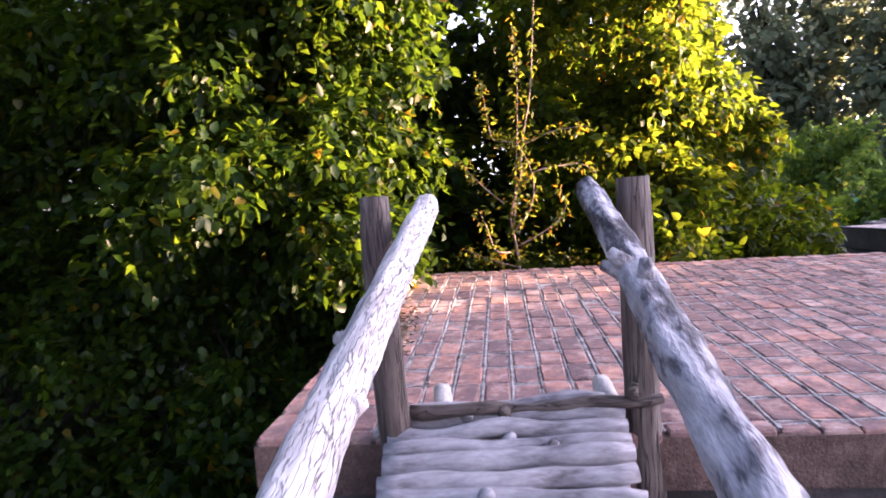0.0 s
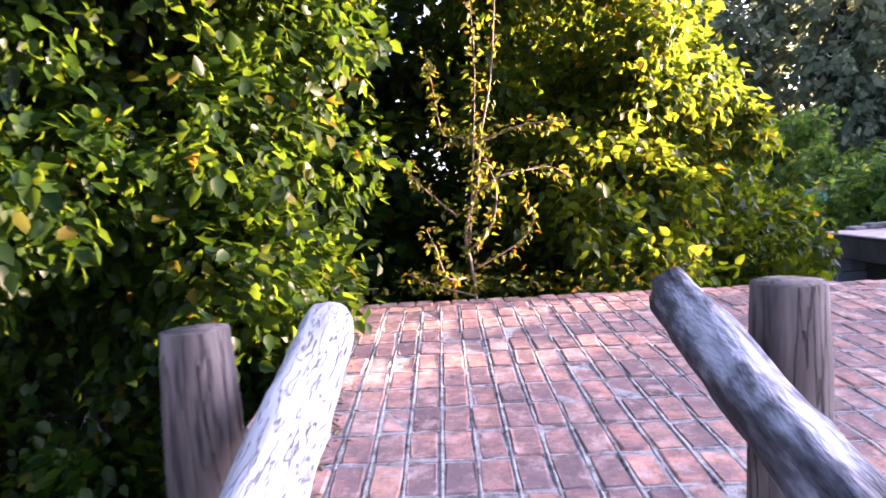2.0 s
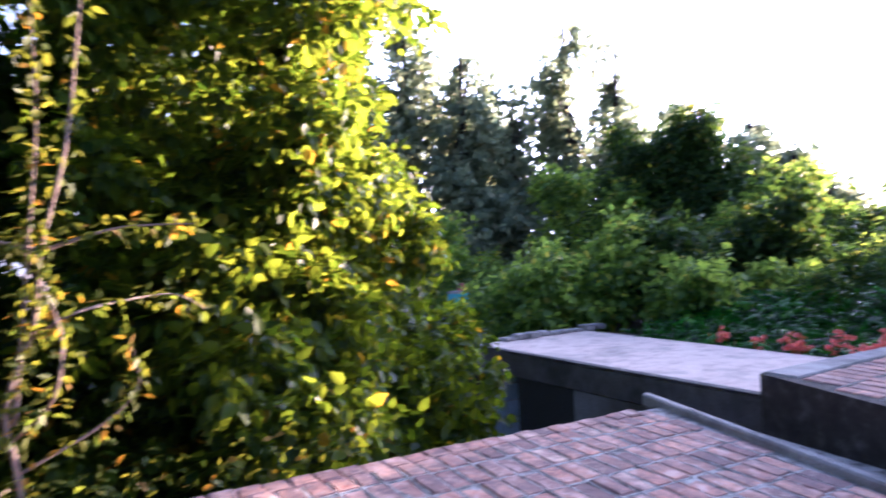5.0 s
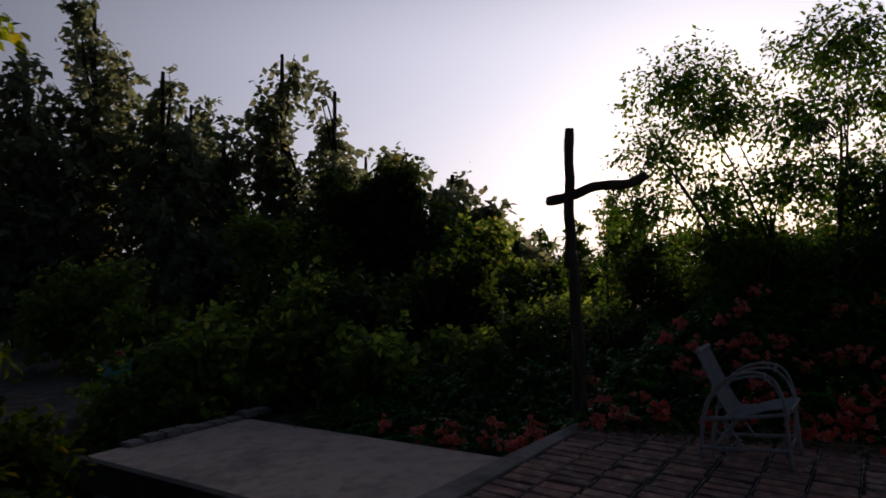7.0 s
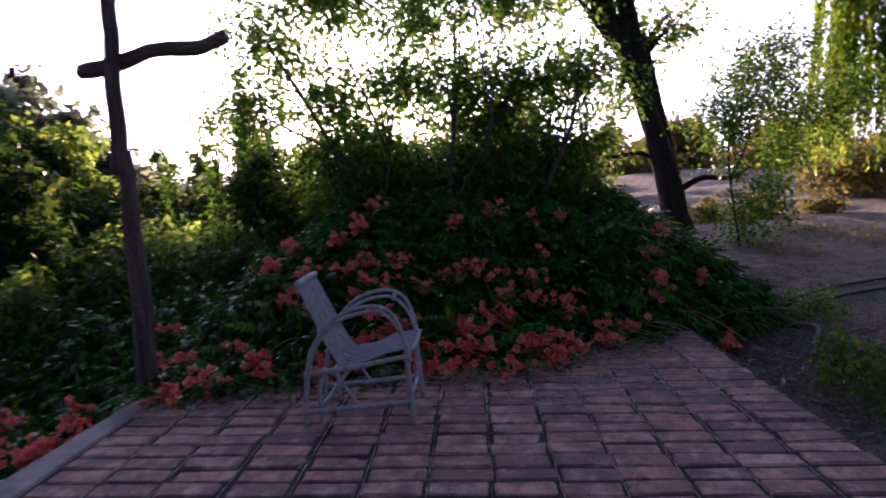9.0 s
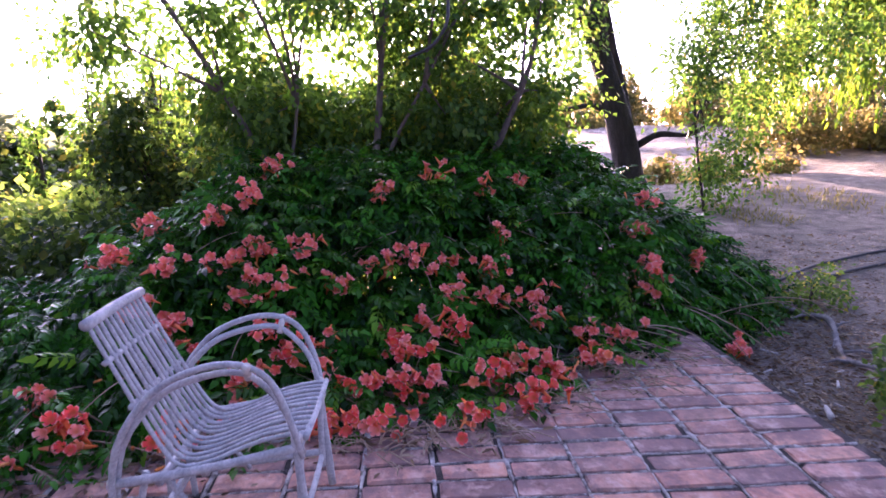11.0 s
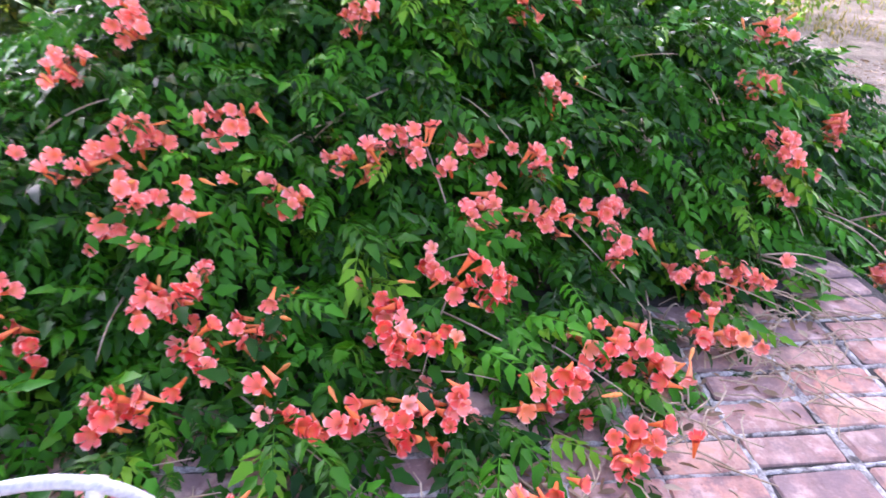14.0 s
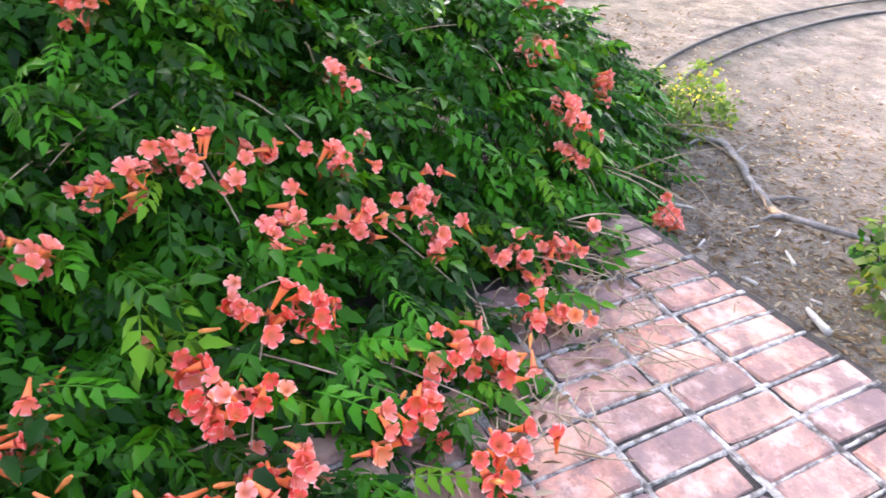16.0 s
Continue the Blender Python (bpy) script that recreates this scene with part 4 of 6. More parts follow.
        petal_rim(mass.data, fv)
        tagged(mass, "coral trumpet flowers further off", kind="stuff")


trumpet_vine()


# ---- chair ----
def stick(name, pts, r, parent, mat=CHAIRWOOD, label="", r1=None, seg=8, seed=0):
    n = len(pts) - 1
    v, f = tube_data(pts, [r + ((r1 or r * 0.9) - r) * i / n for i in range(n + 1)], seg, 0.12, seed)
    return mesh_object(name, v, f, mat, parent, label, True)


def curve(ctrl, n=20):
    """A smooth line through control points (Catmull-Rom)."""
    c = [Vector(p) for p in ctrl]
    c = [2 * c[0] - c[1]] + c + [2 * c[-1] - c[-2]]
    out = []
    m = len(c) - 3
    for i in range(n + 1):
        s = min(i / n * m, m - 1e-6)
        k = int(s)
        t = s - k
        p0, p1, p2, p3 = c[k : k + 4]
        out.append(0.5 * (2 * p1 + (p2 - p0) * t + (2 * p0 - 5 * p1 + 4 * p2 - p3) * t * t + (3 * p1 - p0 - 3 * p2 + p3) * t ** 3))
    return out


def chair():
    c = thing("bentwood_armchair", "weathered grey bentwood armchair of bound sticks on the bricks", "armchair", at=(6.955, 3.78, float(terrace_z(6.955, 3.6))))
    for s in (-1, 1):
        F, X = 0.212 * s, 0.235 * s
        for k, dx in enumerate((0.0, -0.022 * s)):
            d = 0.030 * k
            hoop = stick("arm_hoop", curve([(F + dx, 0.285, 0.0), (F + dx, 0.27, 0.20), (X + dx, 0.225 - d / 3, 0.40), (X + dx, 0.12 - d / 3, 0.545 - d / 2), (X + dx, 0.0, 0.61 - d), (X + dx, -0.12, 0.622 - d), (X + dx, -0.205 + d / 2, 0.575 - d), (X + dx, -0.250 + d / 3, 0.46), (F + dx, -0.270, 0.33)], 28), 0.0105, c, seed=k + s)
        under(stick("binding", [(X + 0.010 * s, -0.153, 0.618), (X - 0.011 * s, -0.148, 0.596), (X - 0.032 * s, -0.143, 0.570)], 0.0125, c, CUTWOOD, "pale wrapped binding"), hoop)
        under(stick("binding", [(F + 0.004 * s, -0.262, 0.392), (F - 0.01 * s, -0.264, 0.380), (F - 0.03 * s, -0.264, 0.370)], 0.015, c, CUTWOOD, "pale wrapped binding"), hoop)
        stick("front_leg", curve([(F, -0.275, 0.0), (F, -0.265, 0.2), (F, -0.255, 0.40)], 8), 0.014, c, seed=3 + s)
        stick("front_leg", curve([(F - 0.018 * s, -0.25, 0.08), (F - 0.018 * s, -0.255, 0.24), (F - 0.018 * s, -0.27, 0.395)], 8), 0.011, c, seed=8 + s)
        stick("rear_leg", curve([(F * 0.92, 0.20, 0.0), (F * 0.92, 0.205, 0.17), (F * 0.92, 0.17, 0.31)], 8), 0.012, c, seed=4 + s)
        stick("seat_rail", curve([(F, 0.27, 0.285), (F, 0.0, 0.315), (F, -0.27, 0.362)], 8), 0.014, c, seed=5 + s)
        stick("foot_rail", curve([(F, 0.285, 0.085), (F, 0.0, 0.105), (F, -0.265, 0.125)], 8), 0.014, c, seed=6 + s)
        stick("brace", curve([(F * 0.9, 0.13, 0.30), (F * 0.9, 0.06, 0.19), (F * 0.9, 0.0, 0.09)], 8), 0.009, c, seed=7 + s)
        stick("brace", curve([(F * 0.9, 0.05, 0.30), (F * 0.9, 0.13, 0.18), (F * 0.9, 0.22, 0.09)], 8), 0.009, c, seed=9 + s)
    for yb, zb in ((-0.26, 0.352), (0.13, 0.285), (0.0, 0.305)):
        stick("cross_bar", curve([(-0.215, yb, zb), (0, yb, zb), (0.215, yb, zb)], 6), 0.013, c)
    for yb, zb in ((-0.25, 0.12), (0.22, 0.09)):
        stick("stretcher", curve([(-0.21, yb, zb), (0, yb, zb - 0.01), (0.21, yb, zb)], 6), 0.011, c)
    n = 12
    for i in range(n):
        X = -0.188 + 0.376 * i / (n - 1)
        w = 0.005 * math.sin(i * 2.3)
        stick("slat_stick", curve([(X, -0.285, 0.375), (X, -0.27, 0.392), (X + w, -0.15, 0.375), (X, -0.01, 0.325), (X + w, 0.075, 0.318), (X * 0.97, 0.125, 0.375), (X * 0.93 + w, 0.20, 0.54), (X * 0.88, 0.285, 0.735)], 22), 0.0068, c, seed=i)
    stick("front_bar", curve([(-0.21, -0.285, 0.388), (0, -0.29, 0.39), (0.21, -0.285, 0.388)], 6), 0.010, c)
    for yb, zb, h in ((0.19, 0.50, 0.19), (0.245, 0.63, 0.185)):
        stick("back_bar", curve([(-h, yb, zb), (0, yb + 0.004, zb), (h, yb, zb)], 6), 0.009, c)
    stick("top_rail", curve([(-0.178, 0.286, 0.738), (0, 0.29, 0.743), (0.178, 0.286, 0.746)], 8), 0.017, c, CHAIRWOOD, "pale round top rail", seg=12)
    c.rotation_euler = (0, 0, radians(-1))


chair()


# ---- cross ----
YELLOW = surface("yellow_plastic", [(0.3, (0.55, 0.42, 0.02)), (0.7, (0.68, 0.55, 0.04))], 9, 0.4, 80, 0.1, 0.001)


def prism_disc(r, h):
    """A thin disc with a rounded rim."""
    v, f = [], []
    prof = [(0.0, h / 2), (0.85 * r, h / 2), (r, 0.15 * h), (r, -0.15 * h), (0.85 * r, -h / 2), (0.0, -h / 2)]
    for q, z in prof:
        v += [(max(q, 0.002) * math.cos(a), max(q, 0.002) * math.sin(a), z) for a in [2 * math.pi * k / 20 for k in range(20)]]
    for i in range(5):
        f += [(20 * i + k, 20 * i + 20 + k, 20 * i + 20 + (k + 1) % 20, 20 * i + (k + 1) % 20) for k in range(20)]
    f += [tuple(range(20)), tuple(range(119, 99, -1))]
    return v, f


def cross():
    c = thing("wooden_cross", "tall rough pole cross with a wired-on crossbar", "cross", at=(7.375, 5.225, -0.3))
    post = log("post", (0, -0.01, 0), (-0.02, -0.02, 1.80), 0.074, 0.044, POSTWOOD, c, "", 16, 24, 0.14, 31, 0, 0.02)
    log("post_top", (-0.045, 0.01, 1.66), (-0.07, -0.07, 2.90), 0.050, 0.040, POSTWOOD, c, "", 16, 20, 0.14, 32, 0, 0.03)
    bar = log("crossbar", (0.05, 0.23, 2.285), (-0.16, -0.75, 2.385), 0.045, 0.040, POSTWOOD, c, "", 16, 20, 0.2, 33, 0, 0.05)
    v, f = prism_disc(0.055, 0.012)
    disc = mesh_object("reflector", v, f, YELLOW, c, "round yellow plastic disc on the post", True)
    disc.matrix_local = Matrix.Translation((-0.08, -0.07, 1.51)) @ Euler((0, radians(-80), radians(15))).to_matrix().to_4x4()
    for i in range(5):
        z = 2.25 + 0.022 * i
        ring = [(0.066 * math.cos(a) - 0.05, 0.066 * math.sin(a) - 0.03, z + 0.05 * math.sin(a + i)) for a in [2 * math.pi * k / 14 for k in range(15)]]
        under(stick("wire_binding", ring, 0.005, c, RUBBER, "dark wire", seg=5), bar)
    under(stick("wire", curve([(-0.05, -0.02, 2.42), (-0.10, -0.38, 2.42), (-0.15, -0.70, 2.44), (-0.17, -0.80, 2.40), (-0.17, -0.83, 2.32)], 16), 0.005, c, RUBBER, "dark wire along the bar", seg=5), bar)
    under(stick("cable", curve([(0.0, 0.09, 1.70), (0.0, 0.12, 1.5), (0.0, 0.17, 1.29), (0.0, 0.25, 0.92), (0.0, 0.28, 0.0)], 14), 0.010, c, RUBBER, "black cable down the post", seg=6), post)
    under(disc, post)


cross()


# ---- trees and shrubs beyond ----
def tree(name, label, at, trunk, mat, leaf_mat, blobs, per, size, droop=0.5, r=0.12, bark=BARK, sub=0.3, seed=1, simple=True, width=1.0, shell=0.7, spread=0.8, category="tree", group=""):
    """Trunk along the points given, limbs to every clump, and a ragged crown. All in metres from its foot."""
    t = thing(name, label, category, group, at=at)
    pts = curve(trunk, 14)
    v, f = tube_data(pts, [r * (1.25 if i == 0 else 1) * (1 - 0.6 * i / 14) for i in range(15)], 12, 0.2, seed)
    mesh_object("trunk", v, f, bark, t, "", True)
    limbs("limb", bark, t, pts[9], [c for c, _ in blobs] + [tuple(Vector(c) + Vector((0, 0, q[2] * 0.5))) for c, q in blobs], r * 0.45, seed)
    crown("crown", leaf_mat, t, blobs, per, size, droop, spread, shell, sub, width, simple, seed)
    return t


def gz(x, y):
    return float(ground_z(x, y))


def put(x, y, dz=-0.05):
    return (x, y, gz(x, y) + dz)


# many-stemmed small trees that rise behind the vine
def stemmed_tree(label, x, y, stems, blobs, seed, per=560):
    t = thing("small_tree", label, "tree", at=put(x, y))
    for k, st in enumerate(stems):
        pts = curve(st, 14)
        v, f = tube_data(pts, [(0.044 if k == 0 else 0.024) * (1 - 0.7 * i / 14) for i in range(15)], 9, 0.2, seed + k)
        mesh_object("stem", v, f, STEMBARK, t, "", True)
        limbs("limb", STEMBARK, t, pts[9], [c for c, _ in blobs[k::len(stems)]], 0.018, seed + k)
    blobs = [((c[0] + (0.3 if c[2] < 2.3 else 0.15), c[1], c[2]), r) for c, r in blobs]
    crown("crown", YOUNG_LEAF, t, blobs, per, 0.072, 0.55, 0.5, 0.85, 0.2, 0.9, True, seed)
    return t


stemmed_tree("small many-stemmed tree with a leaning pale limb behind the vine", 10.35, 4.12, [[(0, 0, 0), (0, 0.02, 0.9), (0, 0.25, 1.5), (0, 0.65, 2.3), (0, 1.1, 3.1)], [(0, 0.03, 0.4), (0.05, 0.02, 1.2), (0.05, -0.1, 1.9), (0, -0.1, 2.8)]],
             [((0.1, 0.45, 1.9), (0.8, 0.55, 0.55)), ((0.2, 0.1, 1.8), (0.8, 0.7, 0.6)), ((0.1, 0.6, 2.6), (0.6, 0.6, 0.4)), ((0.0, -0.3, 2.7), (0.6, 0.6, 0.4)), ((0.1, 1.2, 3.2), (0.6, 0.6, 0.4)), ((0.1, 0.4, 3.6), (0.7, 0.7, 0.4)), ((0.1, 1.5, 2.5), (0.5, 0.5, 0.4)), ((0.3, 0.9, 4.1), (0.8, 0.8, 0.4))], 41, 420)
stemmed_tree("small many-stemmed tree with forked pale limbs behind the vine", 10.4, 3.5, [[(0, 0, 0), (0, 0.0, 0.9), (0, -0.12, 1.6), (0, -0.2, 2.4), (0, -0.25, 3.2)], [(0, 0, 0.8), (0, -0.2, 1.4), (0, -0.55, 2.0), (0, -0.95, 2.7)]],
             [((0.3, -0.1, 1.8), (0.8, 0.7, 0.6)), ((0.2, -0.7, 1.7), (0.7, 0.6, 0.5)), ((0.1, -0.3, 2.6), (0.7, 0.6, 0.45)), ((0.2, -0.9, 2.6), (0.6, 0.6, 0.4)), ((0.1, 0.1, 3.4), (0.7, 0.6, 0.4)), ((0.1, -0.8, 3.5), (0.7, 0.6, 0.4)), ((0.3, -0.3, 4.2), (0.9, 0.8, 0.4))], 42, 420)
stemmed_tree("small leafy tree beside the dark trunk", 10.5, 2.65, [[(0, 0, 0), (0, -0.02, 0.9), (0, -0.3, 1.5), (0, -0.6, 2.2), (0, -0.7, 3.0)]],
             [((0.3, -0.2, 1.6), (0.7, 0.6, 0.5)), ((0.2, -0.7, 1.9), (0.6, 0.6, 0.45)), ((0.1, -0.6, 2.7), (0.6, 0.6, 0.4)), ((0.2, 0.2, 2.3), (0.6, 0.5, 0.4))], 43)


def bush(label, x, y, h, w, seed, group, leaf=None, per=260, size=0.12, sub=0.2, name="bush", category="bush"):
    """A bush of many uneven clumps."""
    g = random.Random(seed)
    blobs = [((0, 0, h * 0.42), (w * 0.75, w * 0.75, h * 0.42))]
    for _ in range(7):
        a, q = g.uniform(0, 6.283), w * g.uniform(0.3, 0.95)
        z = h * g.uniform(0.25, 0.95)
        q *= 1.15 - 0.6 * z / h
        r = w * g.uniform(0.22, 0.42)
        blobs.append(((q * math.cos(a), q * math.sin(a), z), (r, r, r * g.uniform(0.7, 1.3))))
    return tree(name, label, put(x, y), [(0, 0, 0), (0, 0.05, h * 0.15), (0.05, 0, h * 0.3), (0, 0, h * 0.5)], None, leaf or TREE_LEAF, blobs, per, size, r=0.035, seed=seed, shell=0.75, sub=sub, category=category, group=group)


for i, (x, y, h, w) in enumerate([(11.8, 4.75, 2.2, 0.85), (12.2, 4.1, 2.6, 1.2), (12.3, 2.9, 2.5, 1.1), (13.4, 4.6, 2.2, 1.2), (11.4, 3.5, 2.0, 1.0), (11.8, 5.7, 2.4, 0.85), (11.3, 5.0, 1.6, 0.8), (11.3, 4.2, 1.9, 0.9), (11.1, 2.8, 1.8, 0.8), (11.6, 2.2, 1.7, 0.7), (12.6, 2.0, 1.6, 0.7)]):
    # leaf copy by bush: shade or backlight comes with its colour
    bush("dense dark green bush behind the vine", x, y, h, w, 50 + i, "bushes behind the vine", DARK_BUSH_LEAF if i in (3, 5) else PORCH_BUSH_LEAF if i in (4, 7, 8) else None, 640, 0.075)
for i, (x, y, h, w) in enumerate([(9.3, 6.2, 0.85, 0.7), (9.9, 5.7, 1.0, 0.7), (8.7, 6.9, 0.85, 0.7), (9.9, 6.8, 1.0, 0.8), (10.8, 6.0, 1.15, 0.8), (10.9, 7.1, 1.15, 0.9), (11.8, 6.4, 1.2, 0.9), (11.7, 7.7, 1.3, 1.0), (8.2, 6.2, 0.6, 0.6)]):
    # backlit leaf colour on three, the shaded copy on the others
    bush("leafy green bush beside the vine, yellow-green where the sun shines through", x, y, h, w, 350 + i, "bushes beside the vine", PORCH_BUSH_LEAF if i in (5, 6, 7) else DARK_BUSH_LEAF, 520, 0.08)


def sapling(x, y, h, w, seed):
    """A slim upright young tree with short leafy tiers and gaps between them."""
    g = random.Random(seed)
    blobs = [((g.uniform(-0.5, 0.5) * w, g.uniform(-0.6, 0.6) * w, h * (0.25 + 0.75 * k / 8)), (w * (1.15 - 0.095 * k), w * (1.15 - 0.095 * k), h * 0.055)) for k in range(9)]
    return tree("sapling", "slim upright sapling with wispy leaves against the sunset", put(x, y), [(0, 0, 0), (0.02, 0.03, h * 0.4), (0, 0, h * 0.7), (0, 0.03, h)], None, YOUNG_LEAF, blobs, 210, 0.075, r=0.025, sub=0.16, seed=seed, shell=0.9, group="saplings beside the vine")


for i, (x, y, h, w) in enumerate([(14.2, 8.2, 2.0, 0.22), (14.2, 7.45, 2.8, 0.30), (12.6, 5.95, 2.6, 0.34), (13.0, 9.3, 1.9, 0.45)]):
    sapling(x, y, h, w, 370 + i)
# added bushes, mostly hidden, that keep low sun off sand and roof
for i, (x, y, h, w) in enumerate([(24, 1.2, 1.8, 1.4), (25, 2.2, 2.2, 1.6), (27, 4.2, 1.9, 1.8), (25, 8.9, 3.4, 1.1), (34, 4.6, 1.4, 1.8)]):
    bush("tall dense bush added far behind the vine to block sun", x, y, h, w, 190 + i, "bushes behind the vine", None, 90, 0.22, 0.4)
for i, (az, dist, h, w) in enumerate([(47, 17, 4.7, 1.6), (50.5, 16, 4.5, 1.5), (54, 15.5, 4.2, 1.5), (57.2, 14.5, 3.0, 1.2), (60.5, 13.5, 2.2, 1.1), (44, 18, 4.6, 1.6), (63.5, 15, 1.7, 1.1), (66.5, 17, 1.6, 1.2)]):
    # shaded leaf copy: these trees' dark backlit side is coloured in
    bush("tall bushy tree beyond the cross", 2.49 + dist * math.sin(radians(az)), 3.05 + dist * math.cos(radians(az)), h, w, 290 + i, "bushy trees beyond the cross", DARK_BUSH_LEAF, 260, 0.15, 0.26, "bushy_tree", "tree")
# dark leaning tree
DT = put(15.0, -0.42)
tree("dark_tree", "dark leaning tree trunk that forks, with sparse airy leaves", DT, [(0, 0, 0), (0, 0.12, 0.9), (0.05, 0.35, 1.8), (0.1, 0.62, 2.7), (0.1, 1.1, 3.9), (0.1, 1.7, 5.2)], None, TREE_LEAF, [((0.1, 1.9, 4.6), (1.0, 0.9, 0.7)), ((0.1, 0.9, 4.4), (0.9, 0.9, 0.7)), ((0.2, 0.0, 3.6), (0.7, 0.6, 0.5)), ((0.1, 1.4, 5.6), (1.3, 1.5, 0.8)), ((-0.2, 1.0, 2.5), (0.5, 0.5, 0.5))], 170, 0.10, r=0.24, seed=61, width=1.0)
_dt = bpy.data.objects["dark_tree"]
for _k, (_run, _r) in enumerate([([(0.05, 0.35, 1.8), (0.05, 0.50, 2.8), (0.05, 0.66, 3.8), (0.05, 0.95, 5.4)], 0.13), ([(0.25, -0.20, 0), (0.25, -0.02, 1.2), (0.25, 0.22, 2.4), (0.25, 0.45, 3.6)], 0.12), ([(0, 0.2, 1.25), (0, 0.62, 1.45), (-0.1, 1.1, 1.40), (-0.1, 1.5, 1.52)], 0.05), ([(0.1, -0.08, 0.75), (0, -0.45, 0.95), (0, -0.95, 0.92), (0, -1.3, 1.1)], 0.06), ([(0, -0.95, 0.92), (0, -1.25, 1.6), (0, -1.3, 2.2)], 0.03)]):
    v, f = tube_data(curve(_run, 14), [_r * (1 - 0.6 * i / 14) for i in range(15)], 10, 0.2, 300 + _k)
    mesh_object("limb", v, f, BARK, _dt, "", True)
tree("dark_tree", "second dark stem with a feathery drooping crown", put(13.15, -0.75), [(0, 0, 0), (0.0, 0.12, 0.9), (0.1, 0.1, 1.7), (0.2, -0.2, 2.6)], None, YOUNG_LEAF, [((0.2, -0.2, 2.3), (0.6, 0.5, 0.7)), ((0.3, -1.0, 2.0), (0.7, 0.6, 0.45)), ((0.2, -0.6, 2.8), (0.7, 0.6, 0.5)), ((0.1, -1.7, 2.3), (0.6, 0.6, 0.4)), ((-0.2, 0.3, 1.9), (0.5, 0.5, 0.5)), ((-0.2, -0.5, 1.4), (0.4, 0.4, 0.4)), ((0.0, 0.0, 0.5), (0.3, 0.4, 0.4)), ((0.1, -0.4, 0.8), (0.35, 0.45, 0.5))], 430, 0.08, r=0.02, seed=62, width=0.7)


def willow(x, y, seed, h=4.6):
    t = thing("willow", "weeping willow with bright yellow-green hanging strands", "tree", at=put(x, y))
    pts = curve([(0, 0, 0), (0.05, 0.05, 1.0), (-0.1, 0.1, 2.0), (0.1, 0.2, h * 0.75)], 12)
    v, f = tube_data(pts, [0.22 * (1 - 0.6 * i / 12) for i in range(13)], 12, 0.25, seed)
    mesh_object("trunk", v, f, BARK, t, "", True)
    gen = np.random.default_rng(seed)
    tips = [(2.3 * math.cos(a), 2.3 * math.sin(a), h * 0.8 + 0.5 * math.sin(3 * a)) for a in [i * 0.785 for i in range(8)]]
    limbs("limb", BARK, t, pts[7], tips, 0.08, seed)
    P, O = [], []
    heads = [(gen.uniform(0, 6.283), 2.5 * math.sqrt(gen.random())) for _ in range(46)]
    for i in range(640):
        a, rr = heads[i % 46]
        a, rr = a + gen.normal(0, 0.07), rr + gen.normal(0, 0.10)
        top = h * (1.05 - 0.04 * rr * rr / 2) + gen.normal(0, 0.2)
        ln = min(gen.uniform(3.2, 5.6) * (0.6 + rr / 5), top - gen.uniform(0.8, 1.9))
        m = int(ln * 26)
        s = np.linspace(0, 1, m)
        P.append(np.stack([rr * math.cos(a) * (1 + 0.12 * s) + 0.04 * np.sin(6 * s + i), rr * math.sin(a) * (1 + 0.12 * s), top - ln * s], 1) + gen.normal(0, 0.02, (m, 3)))
        O.append(np.tile((0.3 * math.cos(a), 0.3 * math.sin(a), -0.6), (m, 1)))
    v, f = leaves_data(np.concatenate(P), np.concatenate(O), 0.15, 0.8, 0.35, 0.5, True, gen)
    fast_mesh("crown", v, f, WILLOW_LEAF, t)
    return t


willow(16.6, -6.3, 71, 6.2)


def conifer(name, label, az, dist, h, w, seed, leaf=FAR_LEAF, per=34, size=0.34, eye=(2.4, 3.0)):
    """A tall far tree of stacked ragged tiers, set by bearing and distance from the middle of the roof."""
    a = radians(az)
    x, y = eye[0] + dist * math.sin(a), eye[1] + dist * math.cos(a)
    g = random.Random(seed)
    blobs = []
    for i in range(9):
        t = i / 8
        q = w * (0.35 + 0.75 * math.sin(math.pi * min(1, 0.25 + 0.75 * t))) * (1 - 0.45 * t)
        blobs.append(((g.uniform(-0.35, 0.35) * w, g.uniform(-0.35, 0.35) * w, h * (0.12 + 0.82 * t)), (q, q, h * 0.085)))
    return tree(name, label, put(x, y), [(0, 0, 0), (0.1, 0, h * 0.4), (0, 0.1, h * 0.7), (0, 0, h * 0.98)], None, leaf, blobs, per, size, r=0.16, sub=0.5, seed=seed, shell=0.9, group="trees on the far side")


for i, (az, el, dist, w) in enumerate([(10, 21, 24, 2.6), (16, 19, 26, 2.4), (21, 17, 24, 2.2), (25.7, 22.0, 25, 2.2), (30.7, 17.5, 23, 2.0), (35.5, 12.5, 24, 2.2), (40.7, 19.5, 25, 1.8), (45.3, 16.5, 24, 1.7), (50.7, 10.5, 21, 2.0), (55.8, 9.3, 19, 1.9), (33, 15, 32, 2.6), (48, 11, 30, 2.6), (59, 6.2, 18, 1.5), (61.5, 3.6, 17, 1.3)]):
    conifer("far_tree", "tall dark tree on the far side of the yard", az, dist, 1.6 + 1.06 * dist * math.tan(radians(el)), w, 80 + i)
for i, (az, el, dist) in enumerate([(63.8, 4.6, 50), (66.8, 4.8, 52), (70.4, 8.2, 53), (72.0, 6.0, 54)]):
    conifer("poplar", "slim poplar far off against the sunset", az, dist, 1.3 + dist * math.tan(radians(el)), 1.7, 110 + i, TREE_LEAF, 20, 0.4)
